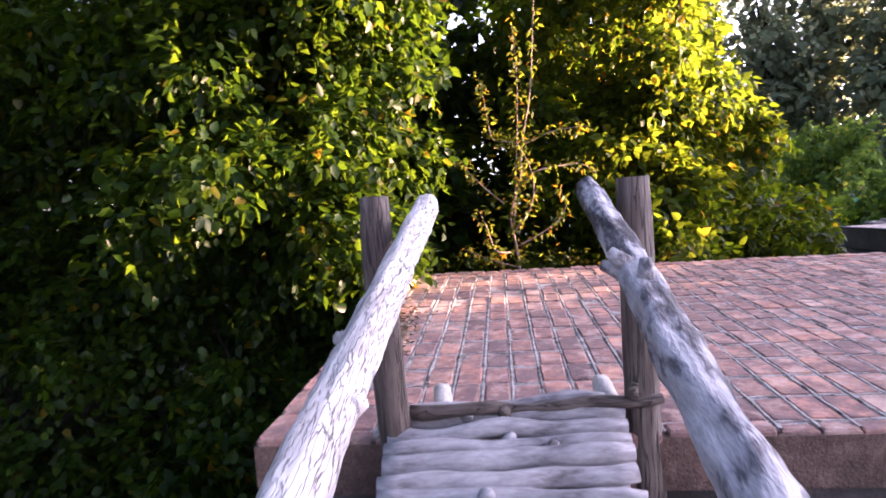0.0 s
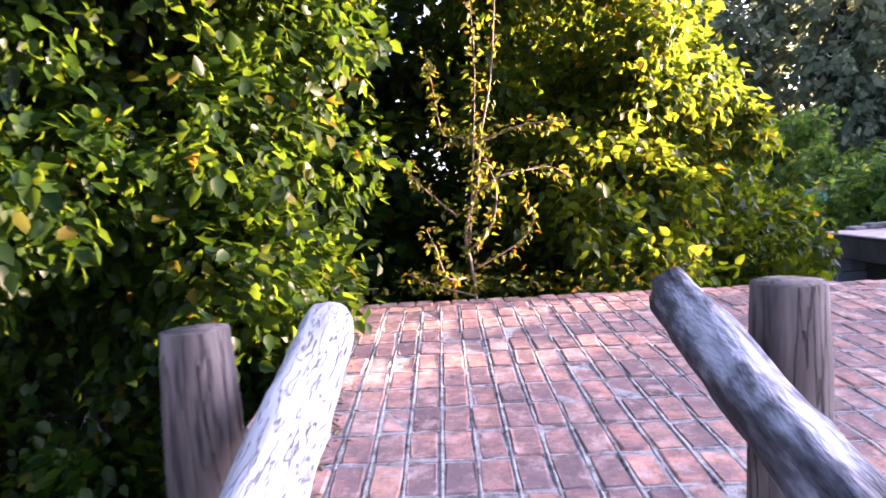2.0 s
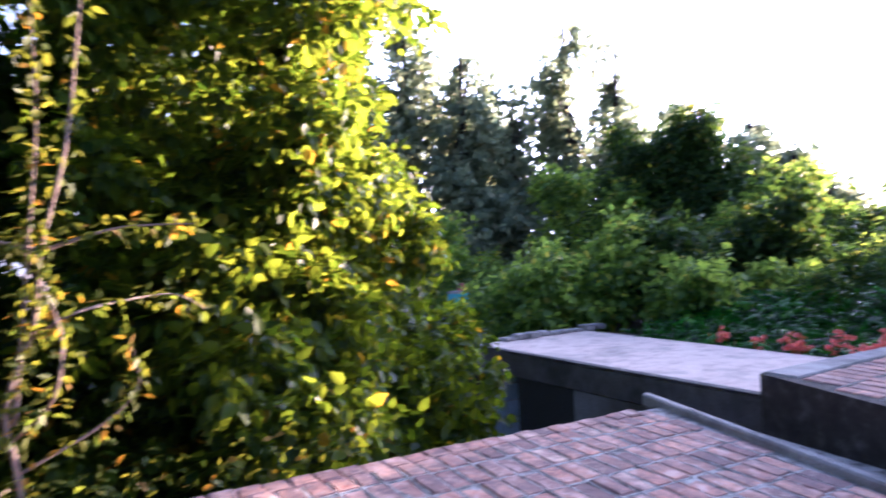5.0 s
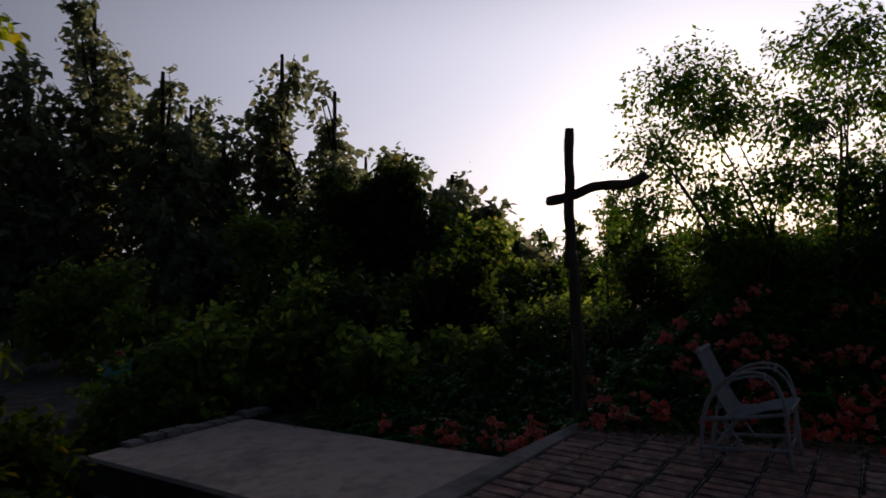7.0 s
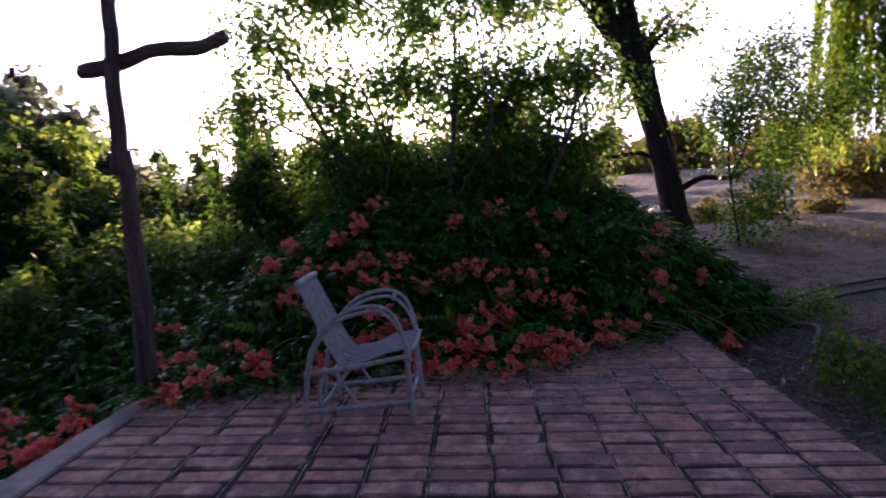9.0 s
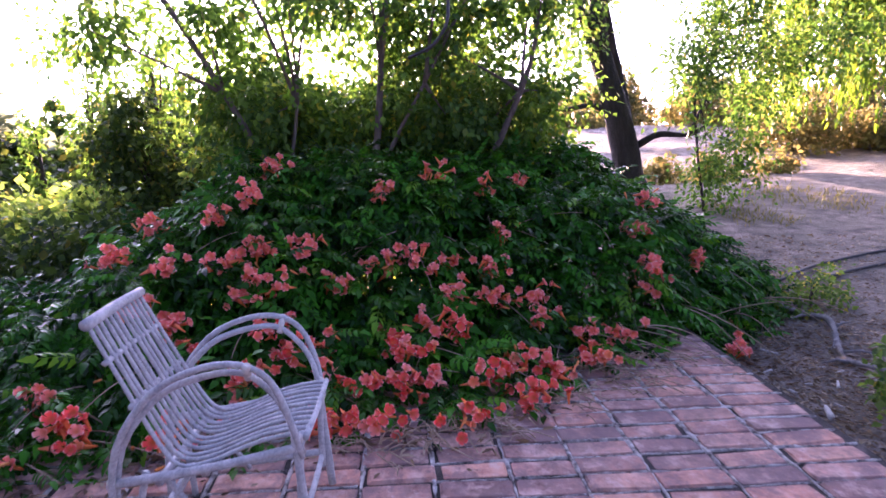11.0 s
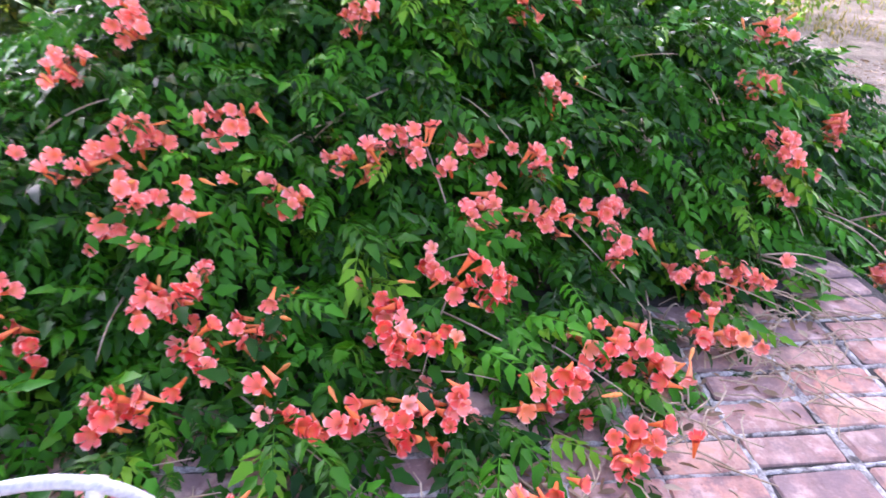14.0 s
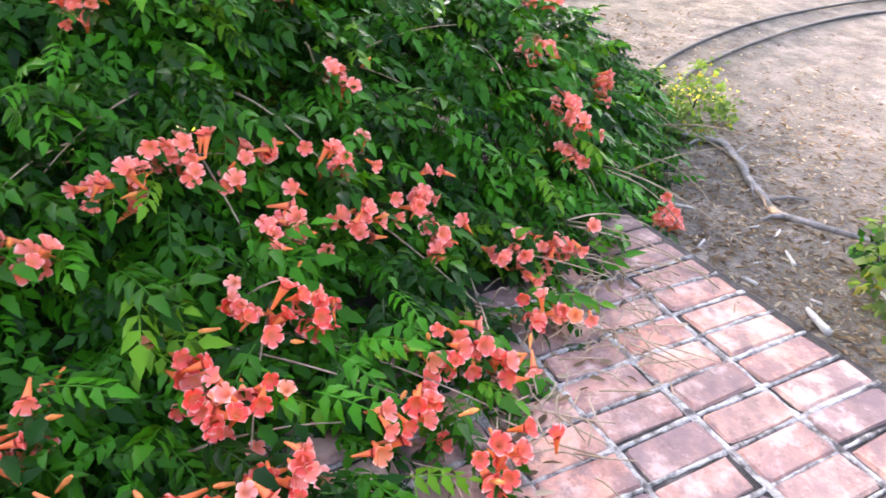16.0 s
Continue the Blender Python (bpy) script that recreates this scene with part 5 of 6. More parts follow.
for i, (az, dist, h, w) in enumerate([(29, 14, 1.1, 1.2), (34, 12, 0.9, 1.0), (38.5, 15, 3.3, 1.0), (42, 13, 1.0, 1.2), (45, 16, 2.6, 1.3), (48.5, 11.5, 1.3, 1.2), (55, 13, 2.2, 1.2), (57.5, 14, 2.9, 1.1), (64, 12, 0.8, 1.1), (68, 15, 0.9, 1.2), (72.5, 12.5, 0.8, 1.1), (24, 15, 2.4, 1.4)]):
    a = radians(az)
    x, y = 2.4 + dist * math.sin(a), 3.0 + dist * math.cos(a)
    bush("leafy green bush beyond the porch roof", x, y, h, w, 130 + i, "bushes beyond the porch", PORCH_BUSH_LEAF, 170, 0.15, 0.26)
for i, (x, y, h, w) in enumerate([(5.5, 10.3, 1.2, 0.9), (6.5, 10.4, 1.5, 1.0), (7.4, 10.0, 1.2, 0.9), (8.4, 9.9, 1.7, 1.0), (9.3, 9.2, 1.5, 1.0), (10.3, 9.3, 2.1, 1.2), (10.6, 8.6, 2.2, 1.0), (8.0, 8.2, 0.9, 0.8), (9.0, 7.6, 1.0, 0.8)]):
    # three bushes take the shaded leaf colour, the rest the backlit one
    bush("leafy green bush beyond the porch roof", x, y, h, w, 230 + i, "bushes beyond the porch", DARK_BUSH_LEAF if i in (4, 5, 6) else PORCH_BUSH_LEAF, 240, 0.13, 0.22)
# the last three, small ones, are added to shade the sand before them
for i, (x, y, h, w) in enumerate([(19.5, -8.4, 0.9, 1.2), (20.2, -6.4, 1.1, 1.5), (21, -8.5, 0.8, 1.3), (27, -9.5, 0.9, 1.6), (31, -10, 1.2, 2.2), (30, 4.5, 0.9, 1.8), (36, -5, 1.2, 2.4), (40, -14, 1.5, 3.0), (33, -16, 1.2, 2.4), (44, -8, 1.6, 3.2), (52, -7, 2.6, 4.0), (56, -13, 3.0, 4.5), (50, -19, 2.6, 4.0), (60, -24, 3.2, 5.0), (46, -26, 2.4, 4.0), (66, -17, 3.4, 5.0), (70, -5, 2.6, 5.0), (40, -30, 2.8, 5.0), (34, -26, 2.4, 4.0), (50, -38, 3.4, 6.0), (30, -33, 2.6, 5.0), (44, -44, 3.4, 6.0), (16.3, -1.5, 0.4, 0.5), (16.6, -2.6, 0.36, 0.45), (16.4, -3.7, 0.32, 0.4)]):
    bush("low dry olive and yellow shrub on the sandy rise", x, y, h, w, 150 + i, "shrubs on the rise", SHRUB_LEAF, (150 if x < 30 else 60) if w < 3 else 18, (0.11 if x < 30 else 0.22) if w < 3 else 0.38, 0.3, "dry_shrub", "shrub")



# ---- sprouts in the gap ----
def sprouts():
    """Thin upright shoots with small yellowing leaves in front of the dark gap."""
    t = thing("sprouting_shoots", "thin sunlit shoots with small yellowing leaves", "shoots", at=(0.62, 5.95, -2.75))
    o = Vector((0.62, 5.95, -2.75))
    gen = np.random.default_rng(33)
    runs = [[(0.62, 5.95, -2.75), (0.60, 5.95, -0.2), (0.55, 5.92, 0.35), (0.66, 5.9, 0.70), (0.70, 5.85, 1.03), (0.80, 5.8, 1.45), (0.86, 5.8, 1.95), (0.92, 5.8, 2.5)],
            [(0.58, 5.94, 0.30), (0.62, 5.9, 0.7), (0.66, 5.85, 1.1), (0.70, 5.85, 1.6), (0.69, 5.85, 2.1)],
            [(0.70, 5.87, 1.02), (0.56, 5.85, 1.06), (0.44, 5.85, 1.10), (0.40, 5.84, 1.35), (0.36, 5.84, 1.65)],
            [(0.66, 5.9, 0.66), (0.80, 5.7, 0.76), (1.05, 5.85, 0.80), (1.22, 5.9, 0.80), (1.36, 6.0, 0.72)],
            [(0.70, 5.85, 1.02), (0.95, 5.8, 1.10), (1.15, 5.8, 1.12), (1.30, 5.8, 1.12)],
            [(0.58, 5.9, 0.25), (0.72, 5.55, 0.45), (0.76, 5.48, 0.68), (0.70, 5.5, 0.9)],
            [(0.55, 5.9, 0.05), (0.40, 5.6, 0.1), (0.33, 5.5, 0.32), (0.28, 5.5, 0.45)],
            [(0.60, 5.95, 0.1), (0.90, 5.95, 0.25), (1.05, 5.95, 0.4), (1.02, 5.95, 0.6)],
            [(0.60, 5.95, -0.1), (0.35, 5.85, 0.0), (0.1, 5.8, 0.12)], [(0.5, 5.9, 0.5), (0.25, 5.8, 0.75), (0.12, 5.8, 0.95)]]
    P, O = [], []
    for k, r in enumerate(runs):
        pts = [p - o for p in curve(r, 24)]
        rad = [(0.014 if k == 0 else 0.009) * (1 - 0.75 * i / 24) for i in range(25)]
        v, f = tube_data(pts, rad, 6, 0.2, k)
        mesh_object("shoot", v, f, PALEBARK, t, "", True)
        for i in range(25):
            if pts[i].z + o.z < -0.05:
                continue
            for _ in range(7 if k in (0, 1, 2) else 3):
                w = gen.normal(0, 1, 3)
                w /= np.linalg.norm(w)
                P.append(np.array(pts[i]) + w * 0.035 + gen.normal(0, 0.012, 3))
                O.append(w)
    # low sprigs along the roof's far edge
    for i in range(300):
        x = gen.uniform(-0.2, 2.3)
        P.append(np.array((x, gen.uniform(5.88, 6.15), roof_z(x, 5.9) + abs(gen.normal(0.02, 0.09)))) - np.array(o))
        O.append(np.array((gen.normal(0, 0.6), -0.7, 0.6)))
    v, f = leaves_data(np.array(P), np.array(O), 0.052, 0.2, 0.5, 0.85, False, gen)
    fast_mesh("leaves", v, f, SPROUT_LEAF, t)


sprouts()


# ---- litter, hoses and small things on the ground ----
def scatter_flat(name, label, mat, xs, ys, zs, size, seed, category="leaf litter", width=0.8):
    gen = np.random.default_rng(seed)
    n = len(xs)
    out = np.stack([gen.normal(0, 1, n), gen.normal(0, 1, n), gen.normal(0, 0.12, n)], 1)
    out /= np.linalg.norm(out, axis=1)[:, None]
    v, f = leaves_data(np.stack([xs, ys, zs], 1), out, size, -0.05, 0.12, width, False, gen)
    return tagged(fast_mesh(name, v, f, mat), label, category, kind="stuff")


_g = np.random.default_rng(77)
lx = _g.uniform(7.0, 8.4, 2600)
ly = _g.uniform(1.5, 5.0, 2600)
near = np.interp(ly, VINE_Y, VINE_X)
ok = np.abs(lx - near + 0.02) < np.abs(_g.normal(0, 0.16, 2600))
lx, ly = lx[ok], ly[ok]
scatter_flat("leaf_litter", "dry brown leaves and stalks along the vine's edge", DRY, lx, ly, terrace_z(lx, ly) + 0.008, 0.05, 1, width=0.5)
lx, ly = _g.uniform(6.0, 11.8, 9000), 1.40 - np.abs(_g.normal(0, 1.5, 9000))
scatter_flat("leaf_litter", "dry leaves and chips strewn over the sand", DRY, lx, ly, ground_z(lx, ly) + 0.008, 0.04, 2, width=0.5)
lx, ly = _g.normal(-0.22, 0.07, 700), 3.2 + np.abs(_g.normal(0, 0.55, 700))
scatter_flat("leaf_litter", "brown litter swept against the roof rim", DRY, lx, ly, roof_z(lx, ly) + 0.012 + 0.02 * _g.random(700), 0.035, 3, width=0.6)


lx, ly = _g.uniform(7.0, 10.8, 9000), 1.40 - np.abs(_g.normal(0, 0.9, 9000))
scatter_flat("wood_shreds", "small pale and dark chips and shreds on the soil", DRY, lx, ly, ground_z(lx, ly) + 0.006, 0.022, 4, "wood shreds", 0.45)


def grass(name, label, n, x0, x1, y0, y1, seed):
    """Sparse thin blades in patches."""
    gen = np.random.default_rng(seed)
    x, y = gen.uniform(x0, x1, n), gen.uniform(y0, y1, n)
    keep = np.sin(1.9 * x + 1.3 * np.sin(1.7 * y)) * np.sin(2.3 * y + 0.8) + gen.normal(0, 0.3, n) > 0.25
    x, y = x[keep], y[keep]
    out = np.stack([gen.normal(0, 0.5, len(x)), gen.normal(0, 0.5, len(x)), np.ones(len(x))], 1)
    v, f = leaves_data(np.stack([x, y, ground_z(x, y) - 0.01], 1), out, 0.09, -0.4, 0.25, 0.16, True, gen)
    tagged(fast_mesh(name, v, f, SHRUB_LEAF), label, "grass", kind="stuff")


grass("thin_grass", "sparse olive grass on the shaded sand", 2600, 12.2, 16.5, -3.2, -0.8, 44)


def straw(name, label, centres, n, mat, seed):
    """Dry stalks lying loosely, in one heap."""
    g = random.Random(seed)
    pieces = []
    for k in range(n):
        cx, cy, sp = g.choice(centres)
        x, y = g.gauss(cx, sp), g.gauss(cy, sp)
        a, ln = g.uniform(0, 6.283), g.uniform(0.05, 0.19)
        z = float(terrace_z(x, y)) + g.uniform(0.006, 0.03)
        p = [(x + ln * t * math.cos(a + 0.5 * t), y + ln * t * math.sin(a + 0.5 * t), z + 0.02 * math.sin(3.14 * t)) for t in (0, 0.33, 0.66, 1)]
        pieces.append(tube_data(p, [0.003, 0.003, 0.0025, 0.002], 4))
    v, f = joined(pieces)
    return tagged(mesh_object(name, v, f, mat), label, "dry stalks", kind="stuff")


straw("dry_stalks", "pale dry stalks lying on the bricks by the vine", [(8.02, 2.18, 0.13), (8.18, 1.91, 0.13), (7.54, 2.88, 0.09), (7.49, 3.49, 0.10), (7.52, 3.97, 0.10), (7.8, 2.48, 0.10), (7.46, 3.06, 0.07), (7.4, 3.24, 0.08), (8.13, 2.0, 0.16)], 240, TWIG, 5)


def ground_run(name, label, ctrl, r, mat, category, lift=0.0, rough=0.0, seed=0):
    pts = curve([(x, y, gz(x, y) + r + lift) for x, y in ctrl], 60)
    v, f = tube_data(pts, [r] * 61, 8, rough, seed)
    return tagged(mesh_object(name, v, f, mat, None, "", True), label, category)


ground_run("hose", "black irrigation hose lying on the sand", [(10.4, -0.1), (10.69, -0.69), (11.0, -1.72), (11.2, -2.86), (11.15, -4.07), (10.9, -5.6), (10.4, -8.0)], 0.014, RUBBER, "hose")
ground_run("hose", "black irrigation hose lying on the sand", [(10.2, -0.2), (10.45, -0.82), (10.70, -1.67), (10.90, -2.72), (10.88, -3.68), (10.6, -5.2), (10.1, -7.6)], 0.014, RUBBER, "hose")
_dp = curve([(x, y, gz(x, y) + 0.024 + 0.02 * (i % 2)) for i, (x, y) in enumerate([(9.75, 0.30), (9.54, 0.36), (9.44, 0.24), (9.30, 0.20), (9.18, 0.23), (9.02, 0.33), (8.91, 0.39), (8.75, 0.49), (8.60, 0.54), (8.37, 0.51), (8.0, 0.28)])], 90)
_br = thing("dead_branch", "crooked grey dead branch on the ground", "branch", at=(8.7, 0.5, gz(8.7, 0.5)))
_bo = Vector((8.7, 0.5, gz(8.7, 0.5)))
v, f = tube_data([p - _bo for p in _dp], [0.026 - 0.013 * i / 90 for i in range(91)], 9, 0.55, 4)
mesh_object("limb", v, f, GREYWOOD, _br, "", True)
for i, (a, dx, dy) in enumerate([(20, -0.05, 0.22), (38, 0.10, -0.20), (52, -0.16, 0.14), (66, -0.1, -0.2), (74, 0.02, 0.18)]):
    p = _dp[a] - _bo
    v, f = tube_data([p, p + Vector((dx * 0.5, dy * 0.5, 0.02)), p + Vector((dx, dy, 0.0))], [0.014, 0.009, 0.004], 6, 0.4, i)
    mesh_object("twig", v, f, GREYWOOD, _br, "", True)
chip = tagged(log("wood_chip", (7.86, 1.155, gz(7.87, 1.15) + 0.014), (8.0, 1.09, gz(8.0, 1.09) + 0.016), 0.019, 0.012, CUTWOOD, None, "", 7, 6, 0.45, 3, 0, 0.0), "pale split piece of wood on the sand", "wood piece", "wood chips on the sand")
_cg = random.Random(15)
for i in range(16):
    x, y = _cg.gauss(8.2, 0.35), _cg.gauss(0.85, 0.28)
    if y > 1.40:
        continue
    q = _cg.uniform(0.25, 0.7)
    copy_thing(chip, Matrix.Translation((x, y, gz(x, y) + 0.006)) @ Euler((radians(90), 0, _cg.uniform(0, 6.28))).to_matrix().to_4x4() @ Matrix.Diagonal((q, q, q * _cg.uniform(0.6, 1.3), 1)))
# turquoise box far beyond the porch
_tb = thing("painted_box", "small turquoise painted box with a pale lid", "box", at=(7.44, 13.2, gz(7.44, 13.2)))
part("body", box_bm((-0.16, -0.15, 0.0), (0.16, 0.15, 0.44), 0.01), TURQUOISE, _tb)
part("lid", box_bm((-0.17, -0.16, 0.444), (0.17, 0.16, 0.49), 0.01), MORTAR, _tb, "pale lid")
v, f = tube_data([(0, 0, 0), (0, 0, 0.05), (0, 0, 0.12), (0, 0, 0.14)], [0.055, 0.065, 0.08, 0.085], 16)
tagged(mesh_object("clay_pot", v, f, REDCLAY), "small red clay pot on a turquoise box", "pot").location = (7.48, 13.2, gz(7.44, 13.2) + 0.49)
tree("small_plant", "low grey-green plant with tiny yellow flowers on the sand", put(9.72, 0.02), [(0, 0, 0), (0, 0.02, 0.1), (0, 0, 0.2)], None, TREE_LEAF, [((0, 0, 0.15), (0.3, 0.3, 0.16)), ((0.35, -0.3, 0.15), (0.28, 0.25, 0.14)), ((-0.2, 0.3, 0.12), (0.2, 0.2, 0.12))], 420, 0.05, r=0.012, seed=181, sub=0.08, category="plant")
_yg = np.random.default_rng(8)
_yp = np.stack([9.72 + _yg.normal(0, 0.13, 34), 0.02 + _yg.normal(0, 0.13, 34), gz(9.72, 0.02) + 0.22 + _yg.normal(0, 0.05, 34)], 1)
v, f = leaves_data(_yp, _yg.normal(0, 1, (34, 3)), 0.026, 0.0, 0.3, 1.2, False, _yg)
florets = fast_mesh("florets", v, f, YELLOW, bpy.data.objects["small_plant"])
tagged(florets, "tiny yellow flowers", kind="stuff")
florets.matrix_parent_inverse = Matrix.Translation(put(9.72, 0.02)).inverted()
tree("small_plant", "leafy dark weed with yellowing tips beside the terrace", put(7.55, 0.62), [(0, 0, 0), (0, 0.02, 0.1), (0, 0, 0.22)], None, TREE_LEAF, [((0, 0, 0.25), (0.4, 0.4, 0.22)), ((0.3, 0.15, 0.28), (0.2, 0.2, 0.18)), ((-0.4, 0.1, 0.3), (0.3, 0.3, 0.22)), ((0.1, -0.4, 0.3), (0.35, 0.3, 0.25))], 420, 0.06, r=0.012, seed=183, sub=0.1, category="plant")
tree("small_plant", "low weed on the sandy ground", put(8.1, 0.6), [(0, 0, 0), (0, 0.02, 0.05), (0, 0, 0.12)], None, VINE_LEAF, [((0, 0, 0.08), (0.12, 0.14, 0.08))], 700, 0.045, r=0.006, seed=182, sub=0.05, category="plant")


# ---- bricks ----
BRICK_REST = BRICK.copy()
for nd in list(BRICK_REST.node_tree.nodes):
    if nd.bl_idname == "ShaderNodeObjectInfo":
        geo = BRICK_REST.node_tree.nodes.new("ShaderNodeNewGeometry")
        for ln in list(nd.outputs["Random"].links):
            BRICK_REST.node_tree.links.new(geo.outputs["Random Per Island"], ln.to_socket)


def brick_verts(lx_, ly_, h, g):
    """A worn brick: knocked-off corners, rounded and uneven top edges."""
    v, cs = [], [(g.uniform(0.003, 0.014), g.uniform(0.003, 0.016)) for _ in range(4)]
    for z, q in ((-h, 0.0), (-0.009, 0.0), (0.0, 0.008)):
        for (sx, sy), (cx, cy) in zip(((-1, -1), (1, -1), (1, 1), (-1, 1)), cs):
            a, b = (sx * (lx_ / 2 - q), sy * (ly_ / 2 - q - cy)), (sx * (lx_ / 2 - q - cx), sy * (ly_ / 2 - q))
            for x, y in ((a, b) if sx * sy > 0 else (b, a))[::1]:
                v.append((x + g.uniform(-0.003, 0.003), y + g.uniform(-0.003, 0.003), z + (g.uniform(-0.004, 0.002) if z > -h else 0)))
    f = [tuple(range(16, 24))]
    for b in (0, 8):
        for k in range(8):
            f.append((b + k, b + (k + 1) % 8, b + 8 + (k + 1) % 8, b + 8 + k))
    return v, f


def lay_bricks(parent, xs, ys, bx, by, zfun, inside, close, tilt, seed, label):
    g = random.Random(seed)
    variants = []
    for _ in range(14):
        v, f = brick_verts(bx + g.uniform(-0.006, 0.004), by + g.uniform(-0.012, 0.006), 0.05, g)
        me = bpy.data.meshes.new("brick")
        me.from_pydata(v, [], f)
        me.materials.append(BRICK)
        variants.append((me, v, f))
    rest_v, rest_f, count = [], [], 0
    for i, x in enumerate(xs):
        for j, y in enumerate(ys):
            px, py = x + g.uniform(-0.005, 0.005), y + g.uniform(-0.007, 0.007) + (0.006 * math.sin(i * 1.7) if bx < by else 0)
            if not inside(px, py):
                continue
            me, v, f = g.choice(variants)
            m = Matrix.Translation((px, py, zfun(px, py) + g.uniform(-0.005, 0.004))) @ Euler((tilt[0] + g.uniform(-0.014, 0.014), tilt[1] + g.uniform(-0.02, 0.02), g.uniform(-0.04, 0.04))).to_matrix().to_4x4()
            if close(px, py) and count < 300:
                ob = new("brick", me)
                ob.parent = parent
                ob.matrix_local = m
                count += 1
            else:
                k = len(rest_v)
                rest_v += [m @ Vector(q) for q in v]
                rest_f += [tuple(q + k for q in ff) for ff in f]
    if rest_v:
        tagged(mesh_object("brick_rest", rest_v, rest_f, BRICK_REST, parent), label, kind="stuff")


roof_xs = [0.083 + 0.1248 * (k + 0.5) for k in range(-4, 35)]
roof_ys = [3.935 + 0.2335 * (k + 0.5) for k in range(-8, 9)]
front_x = lambda y: 3.73 + 0.170 * (y - 2.25)
lay_bricks(roof, roof_xs, roof_ys, 0.1115, 0.2190, roof_z, lambda x, y: x < front_x(y) - 0.05 and 2.3 < y < ROOF_Y1 - 0.11 and x > -0.33, lambda x, y: x < 2.2 and 2.9 < y < 5.6, (math.atan(0.0623), math.atan(0.027), ), 5, "worn reddish roof bricks further off")
lay_bricks(roof, roof_xs, [2.263], 0.112, 0.084, roof_z, lambda x, y: -0.33 < x < 3.6, lambda x, y: x < 2.4, (math.atan(0.0623), math.atan(0.027)), 15, "cut bricks along the front of the roof")
# header courses on the rims
rim = random.Random(9)
for nm, pts in (("rim_brick", [(ROOF_X0 + 0.05 + 0.127 * k, ROOF_Y1 - 0.055, 0) for k in range(36)] + [(ROOF_X0 + 0.065, 2.35 + 0.258 * k, 1) for k in range(14)]),):
    shared = {}
    for d in (0, 1):
        v, f = brick_verts(0.115, 0.12 if d == 0 else 0.245, 0.11, rim)
        shared[d] = bpy.data.meshes.new(nm)
        shared[d].from_pydata(v, [], f)
        shared[d].materials.append(BRICK)
    for x, y, d in pts:
        ob = new(nm, shared[d])
        ob.parent = roof
        ob.matrix_local = Matrix.Translation((x, y, roof_z(x, y) + rim.uniform(0.002, 0.014))) @ Euler((0.06, 0.027, rim.uniform(-0.04, 0.04))).to_matrix().to_4x4()
ridge_v, ridge_f = tube_data(curve([(-0.335, 3.55, roof_z(-0.3, 3.55)), (-0.34, 4.4, roof_z(-0.3, 4.4) + 0.004), (-0.335, 5.2, roof_z(-0.3, 5.2) + 0.004), (-0.34, 5.78, roof_z(-0.3, 5.78) + 0.004)], 40), [0.022] * 41, 8, 0.5, 4)
tagged(mesh_object("mortar_ridge", ridge_v, ridge_f, SLAB, roof, "", True), "crumbling pale mortar ridge along the rim")

terr_xs = [6.273 + 0.1248 * (k + 0.5) for k in range(-22, 20)]
TERR_SEAMS = [1.815, 2.08, 2.353, 2.61, 2.86, 3.14, 3.40, 3.67, 3.95, 4.235, 4.515, 4.795, 5.05]
terr_ys = [(a + b) / 2 for a, b in zip(TERR_SEAMS, TERR_SEAMS[1:])]
terr_front = lambda y: 3.70 + 0.275 * (y - 1.46) + 0.07
lay_bricks(terrace, terr_xs, terr_ys, 0.1115, 0.2570, terrace_z, lambda x, y: x > terr_front(y) + 0.06 and x < 8.4 and not (abs(x - 7.084) < 0.05 and y > 4.8), lambda x, y: x > 5.5 and y < 4.6 and x < 8.0, (0.03, 0.0), 6, "worn reddish terrace bricks further off")
lay_bricks(terrace, terr_xs, [1.645], 0.108, 0.300, terrace_z, lambda x, y: 3.95 < x < 8.6, lambda x, y: x > 6.6, (0.03, 0.0), 16, "bricks along the terrace edge")
v, f = brick_verts(0.110, 0.246, 0.05, random.Random(3))
pale = mesh_object("pale_brick", v, f, LIME, terrace, "one almost white brick among the red ones")
pale.location = (7.084, 4.925, float(terrace_z(7.084, 4.925)) + 0.004)
# smooth cement border on the porch side
part("cement_border", prism_bm([(4.80, 5.07), (8.4, 5.065), (8.4, 5.145), (4.77, 5.295)], lambda x, y: terrace_z(x, y) - 0.03, lambda x, y: terrace_z(x, y) + 0.003, 0.01), CEMENT, terrace, "worn grey cement border")


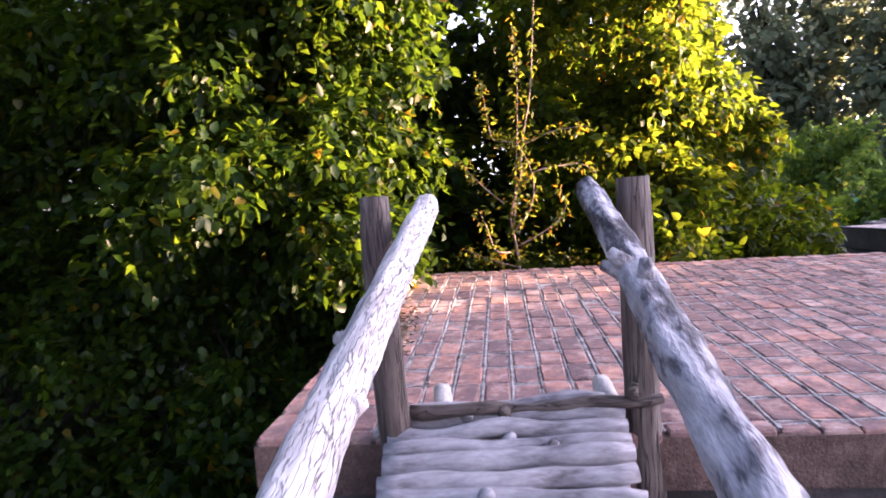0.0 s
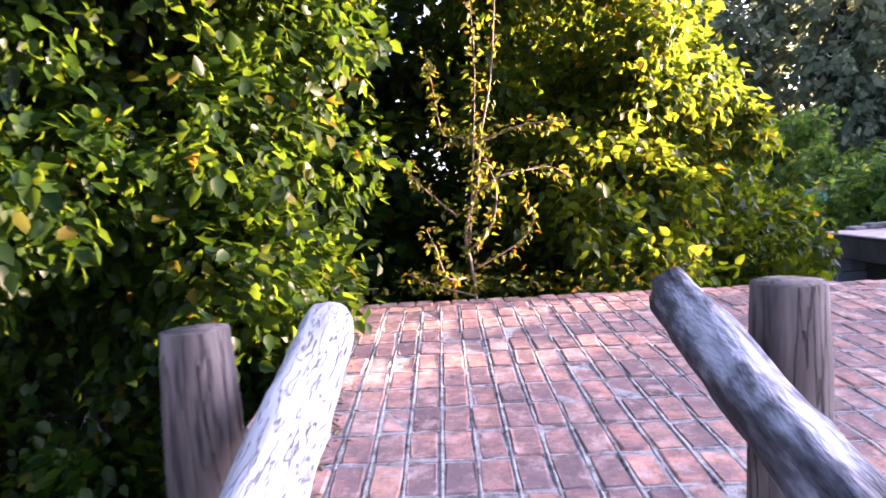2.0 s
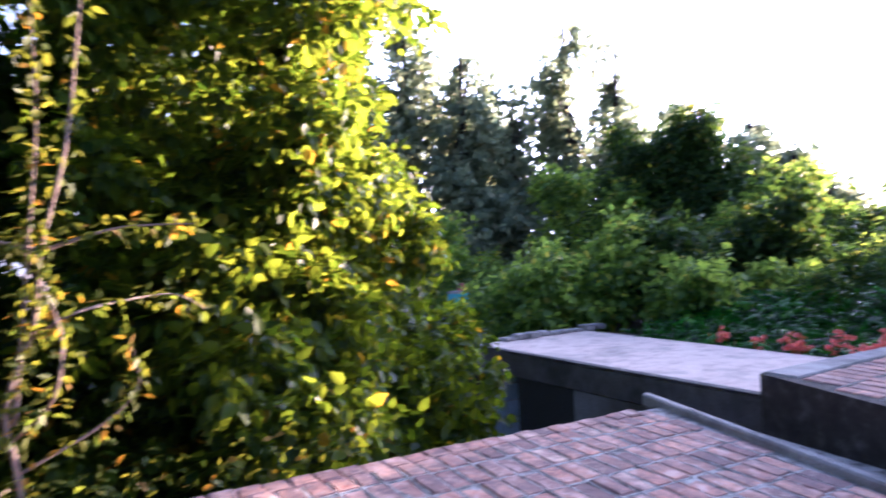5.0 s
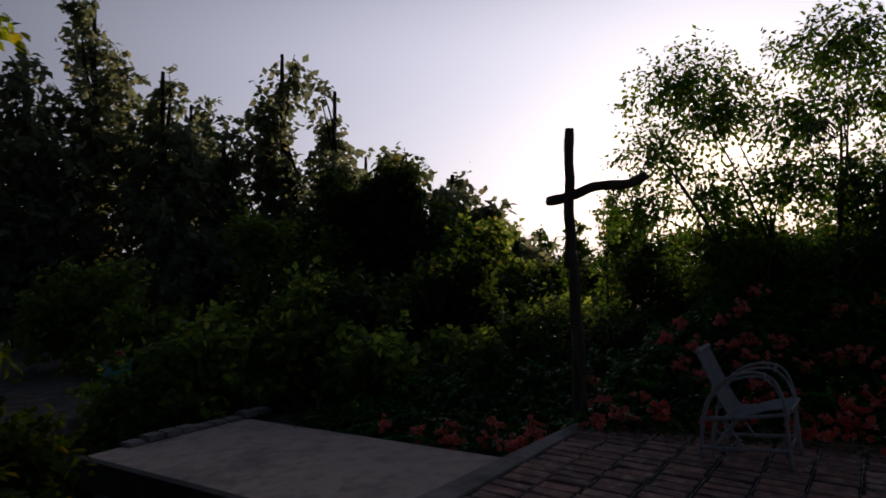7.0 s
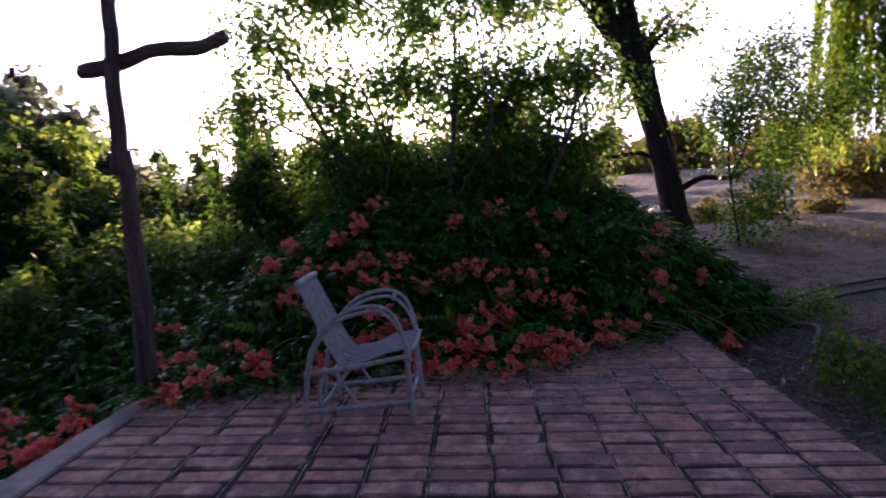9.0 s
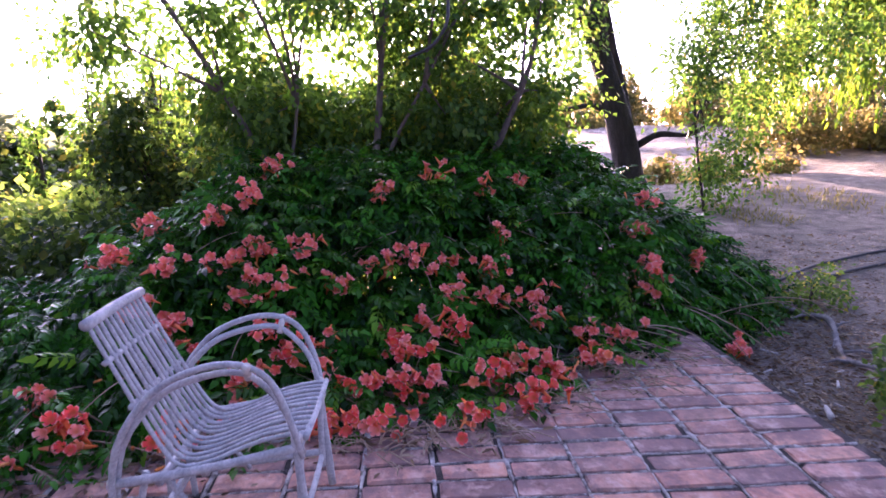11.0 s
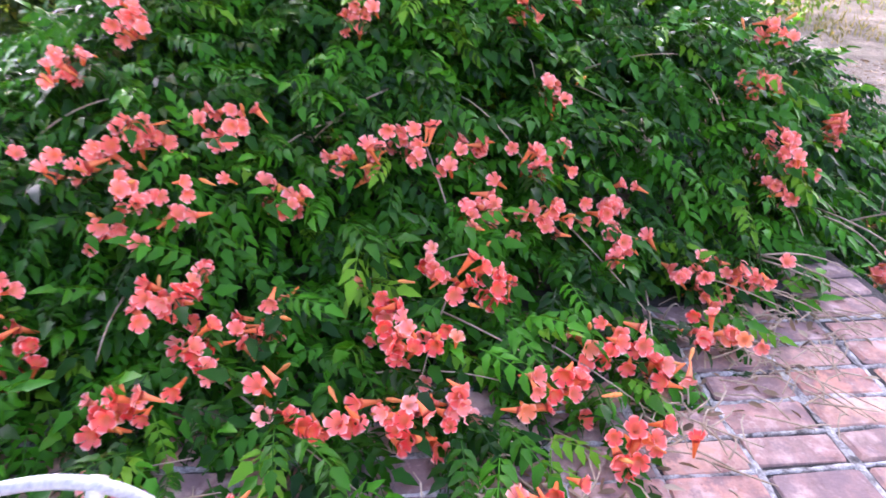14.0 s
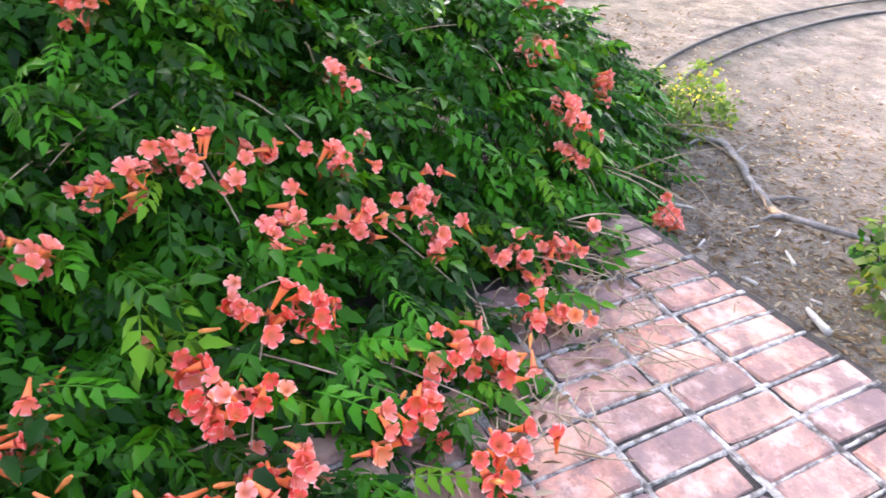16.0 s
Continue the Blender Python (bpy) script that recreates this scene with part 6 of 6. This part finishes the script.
def mortar_bed(parent, runs, label, half=0.010, seed=1, width=None, mat=None):
    """Crumbling low beds of mortar in the joints: uneven in width and height, broken in places."""
    v, f = [], []
    for n, (a, b, zf) in enumerate(runs):
        a, b = Vector(a), Vector(b)
        ln = (b - a).length
        m = max(3, int(ln / 0.022))
        w = Vector((-(b - a).y, (b - a).x)).normalized()
        k0 = len(v)
        for i in range(m + 1):
            p = a.lerp(b, i / m)
            q = noise.noise((p.x * 9, p.y * 9, seed)) + 0.5 * noise.noise((p.x * 31, p.y * 31, seed + 5))
            r = half * (1 + 0.8 * noise.noise((p.x * 24, p.y * 24, seed + 9))) * (width(p.x) if width else 1)
            top = zf(p.x, p.y) - 0.003 + 0.0070 * q
            for e, dz in ((-1, -0.022), (-0.6, 0), (0.55, 0.001 * q), (1, -0.022)):
                c = p + w * (e * r + 0.003 * noise.noise((p.x * 40, p.y * 40, e)))
                v.append((c.x, c.y, top + dz + 0.002 * noise.noise((c.x * 70, c.y * 70, 2))))
        for i in range(m):
            for e in range(3):
                o = k0 + 4 * i + e
                f.append((o, o + 1, o + 5, o + 4))
    tagged(mesh_object("mortar_joint", v, f, mat or LIME, parent, "", True), label, kind="stuff")


runs = []
for k in range(-4, 35):
    x = 0.083 + 0.1248 * k
    y0 = ROOF_Y0 + 0.02 if x < 3.6 else 2.25 + (x - 3.66) / 0.170
    if -0.3 < x < 4.2 and y0 < 5.6:
        runs.append(((x, y0), (x, 5.72), roof_z))
for k in range(-8, 9):
    y = 3.935 + 0.2335 * k
    if ROOF_Y0 + 0.05 < y < 5.7:
        runs.append(((-0.28, y), (front_x(y) - 0.06, y), lambda x, y_: roof_z(x, y_) - 0.0015))
mortar_bed(roof, runs, "pale crumbling mortar in the joints", 0.0105, 1, None, MORTAR)
runs, cross_runs = [], []
cols = random.Random(6)
for k, y in enumerate(TERR_SEAMS[:-1]):
    runs.append(((terr_front(y) + 0.02, y), (8.4, y), terrace_z))
    for i in range(-2, 17):
        # pale mortar stays in the cross joints towards the vine
        x = 6.273 + 0.1248 * i
        if cols.random() < (x - 6.5) * 1.1 * (1.4 if y < 3.0 else 0.6):
            cross_runs.append(((x, y + 0.012), (x + cols.uniform(-0.004, 0.004), TERR_SEAMS[k + 1]), terrace_z))
for i in range(2, 17):
    x = 6.273 + 0.1248 * i
    cross_runs.append(((x, 1.475), (x + cols.uniform(-0.004, 0.004), 1.81), terrace_z))
mortar_bed(terrace, cross_runs, "pale crumbs of mortar in the narrow joints", 0.0105, 6, lambda x: 0.2 + 0.8 * float(smooth(6.9, 7.7, x)))
mortar_bed(terrace, runs, "pale crumbling mortar in the joints", 0.0165, 4, lambda x: 0.12 + 0.88 * float(smooth(6.7, 7.6, x)))
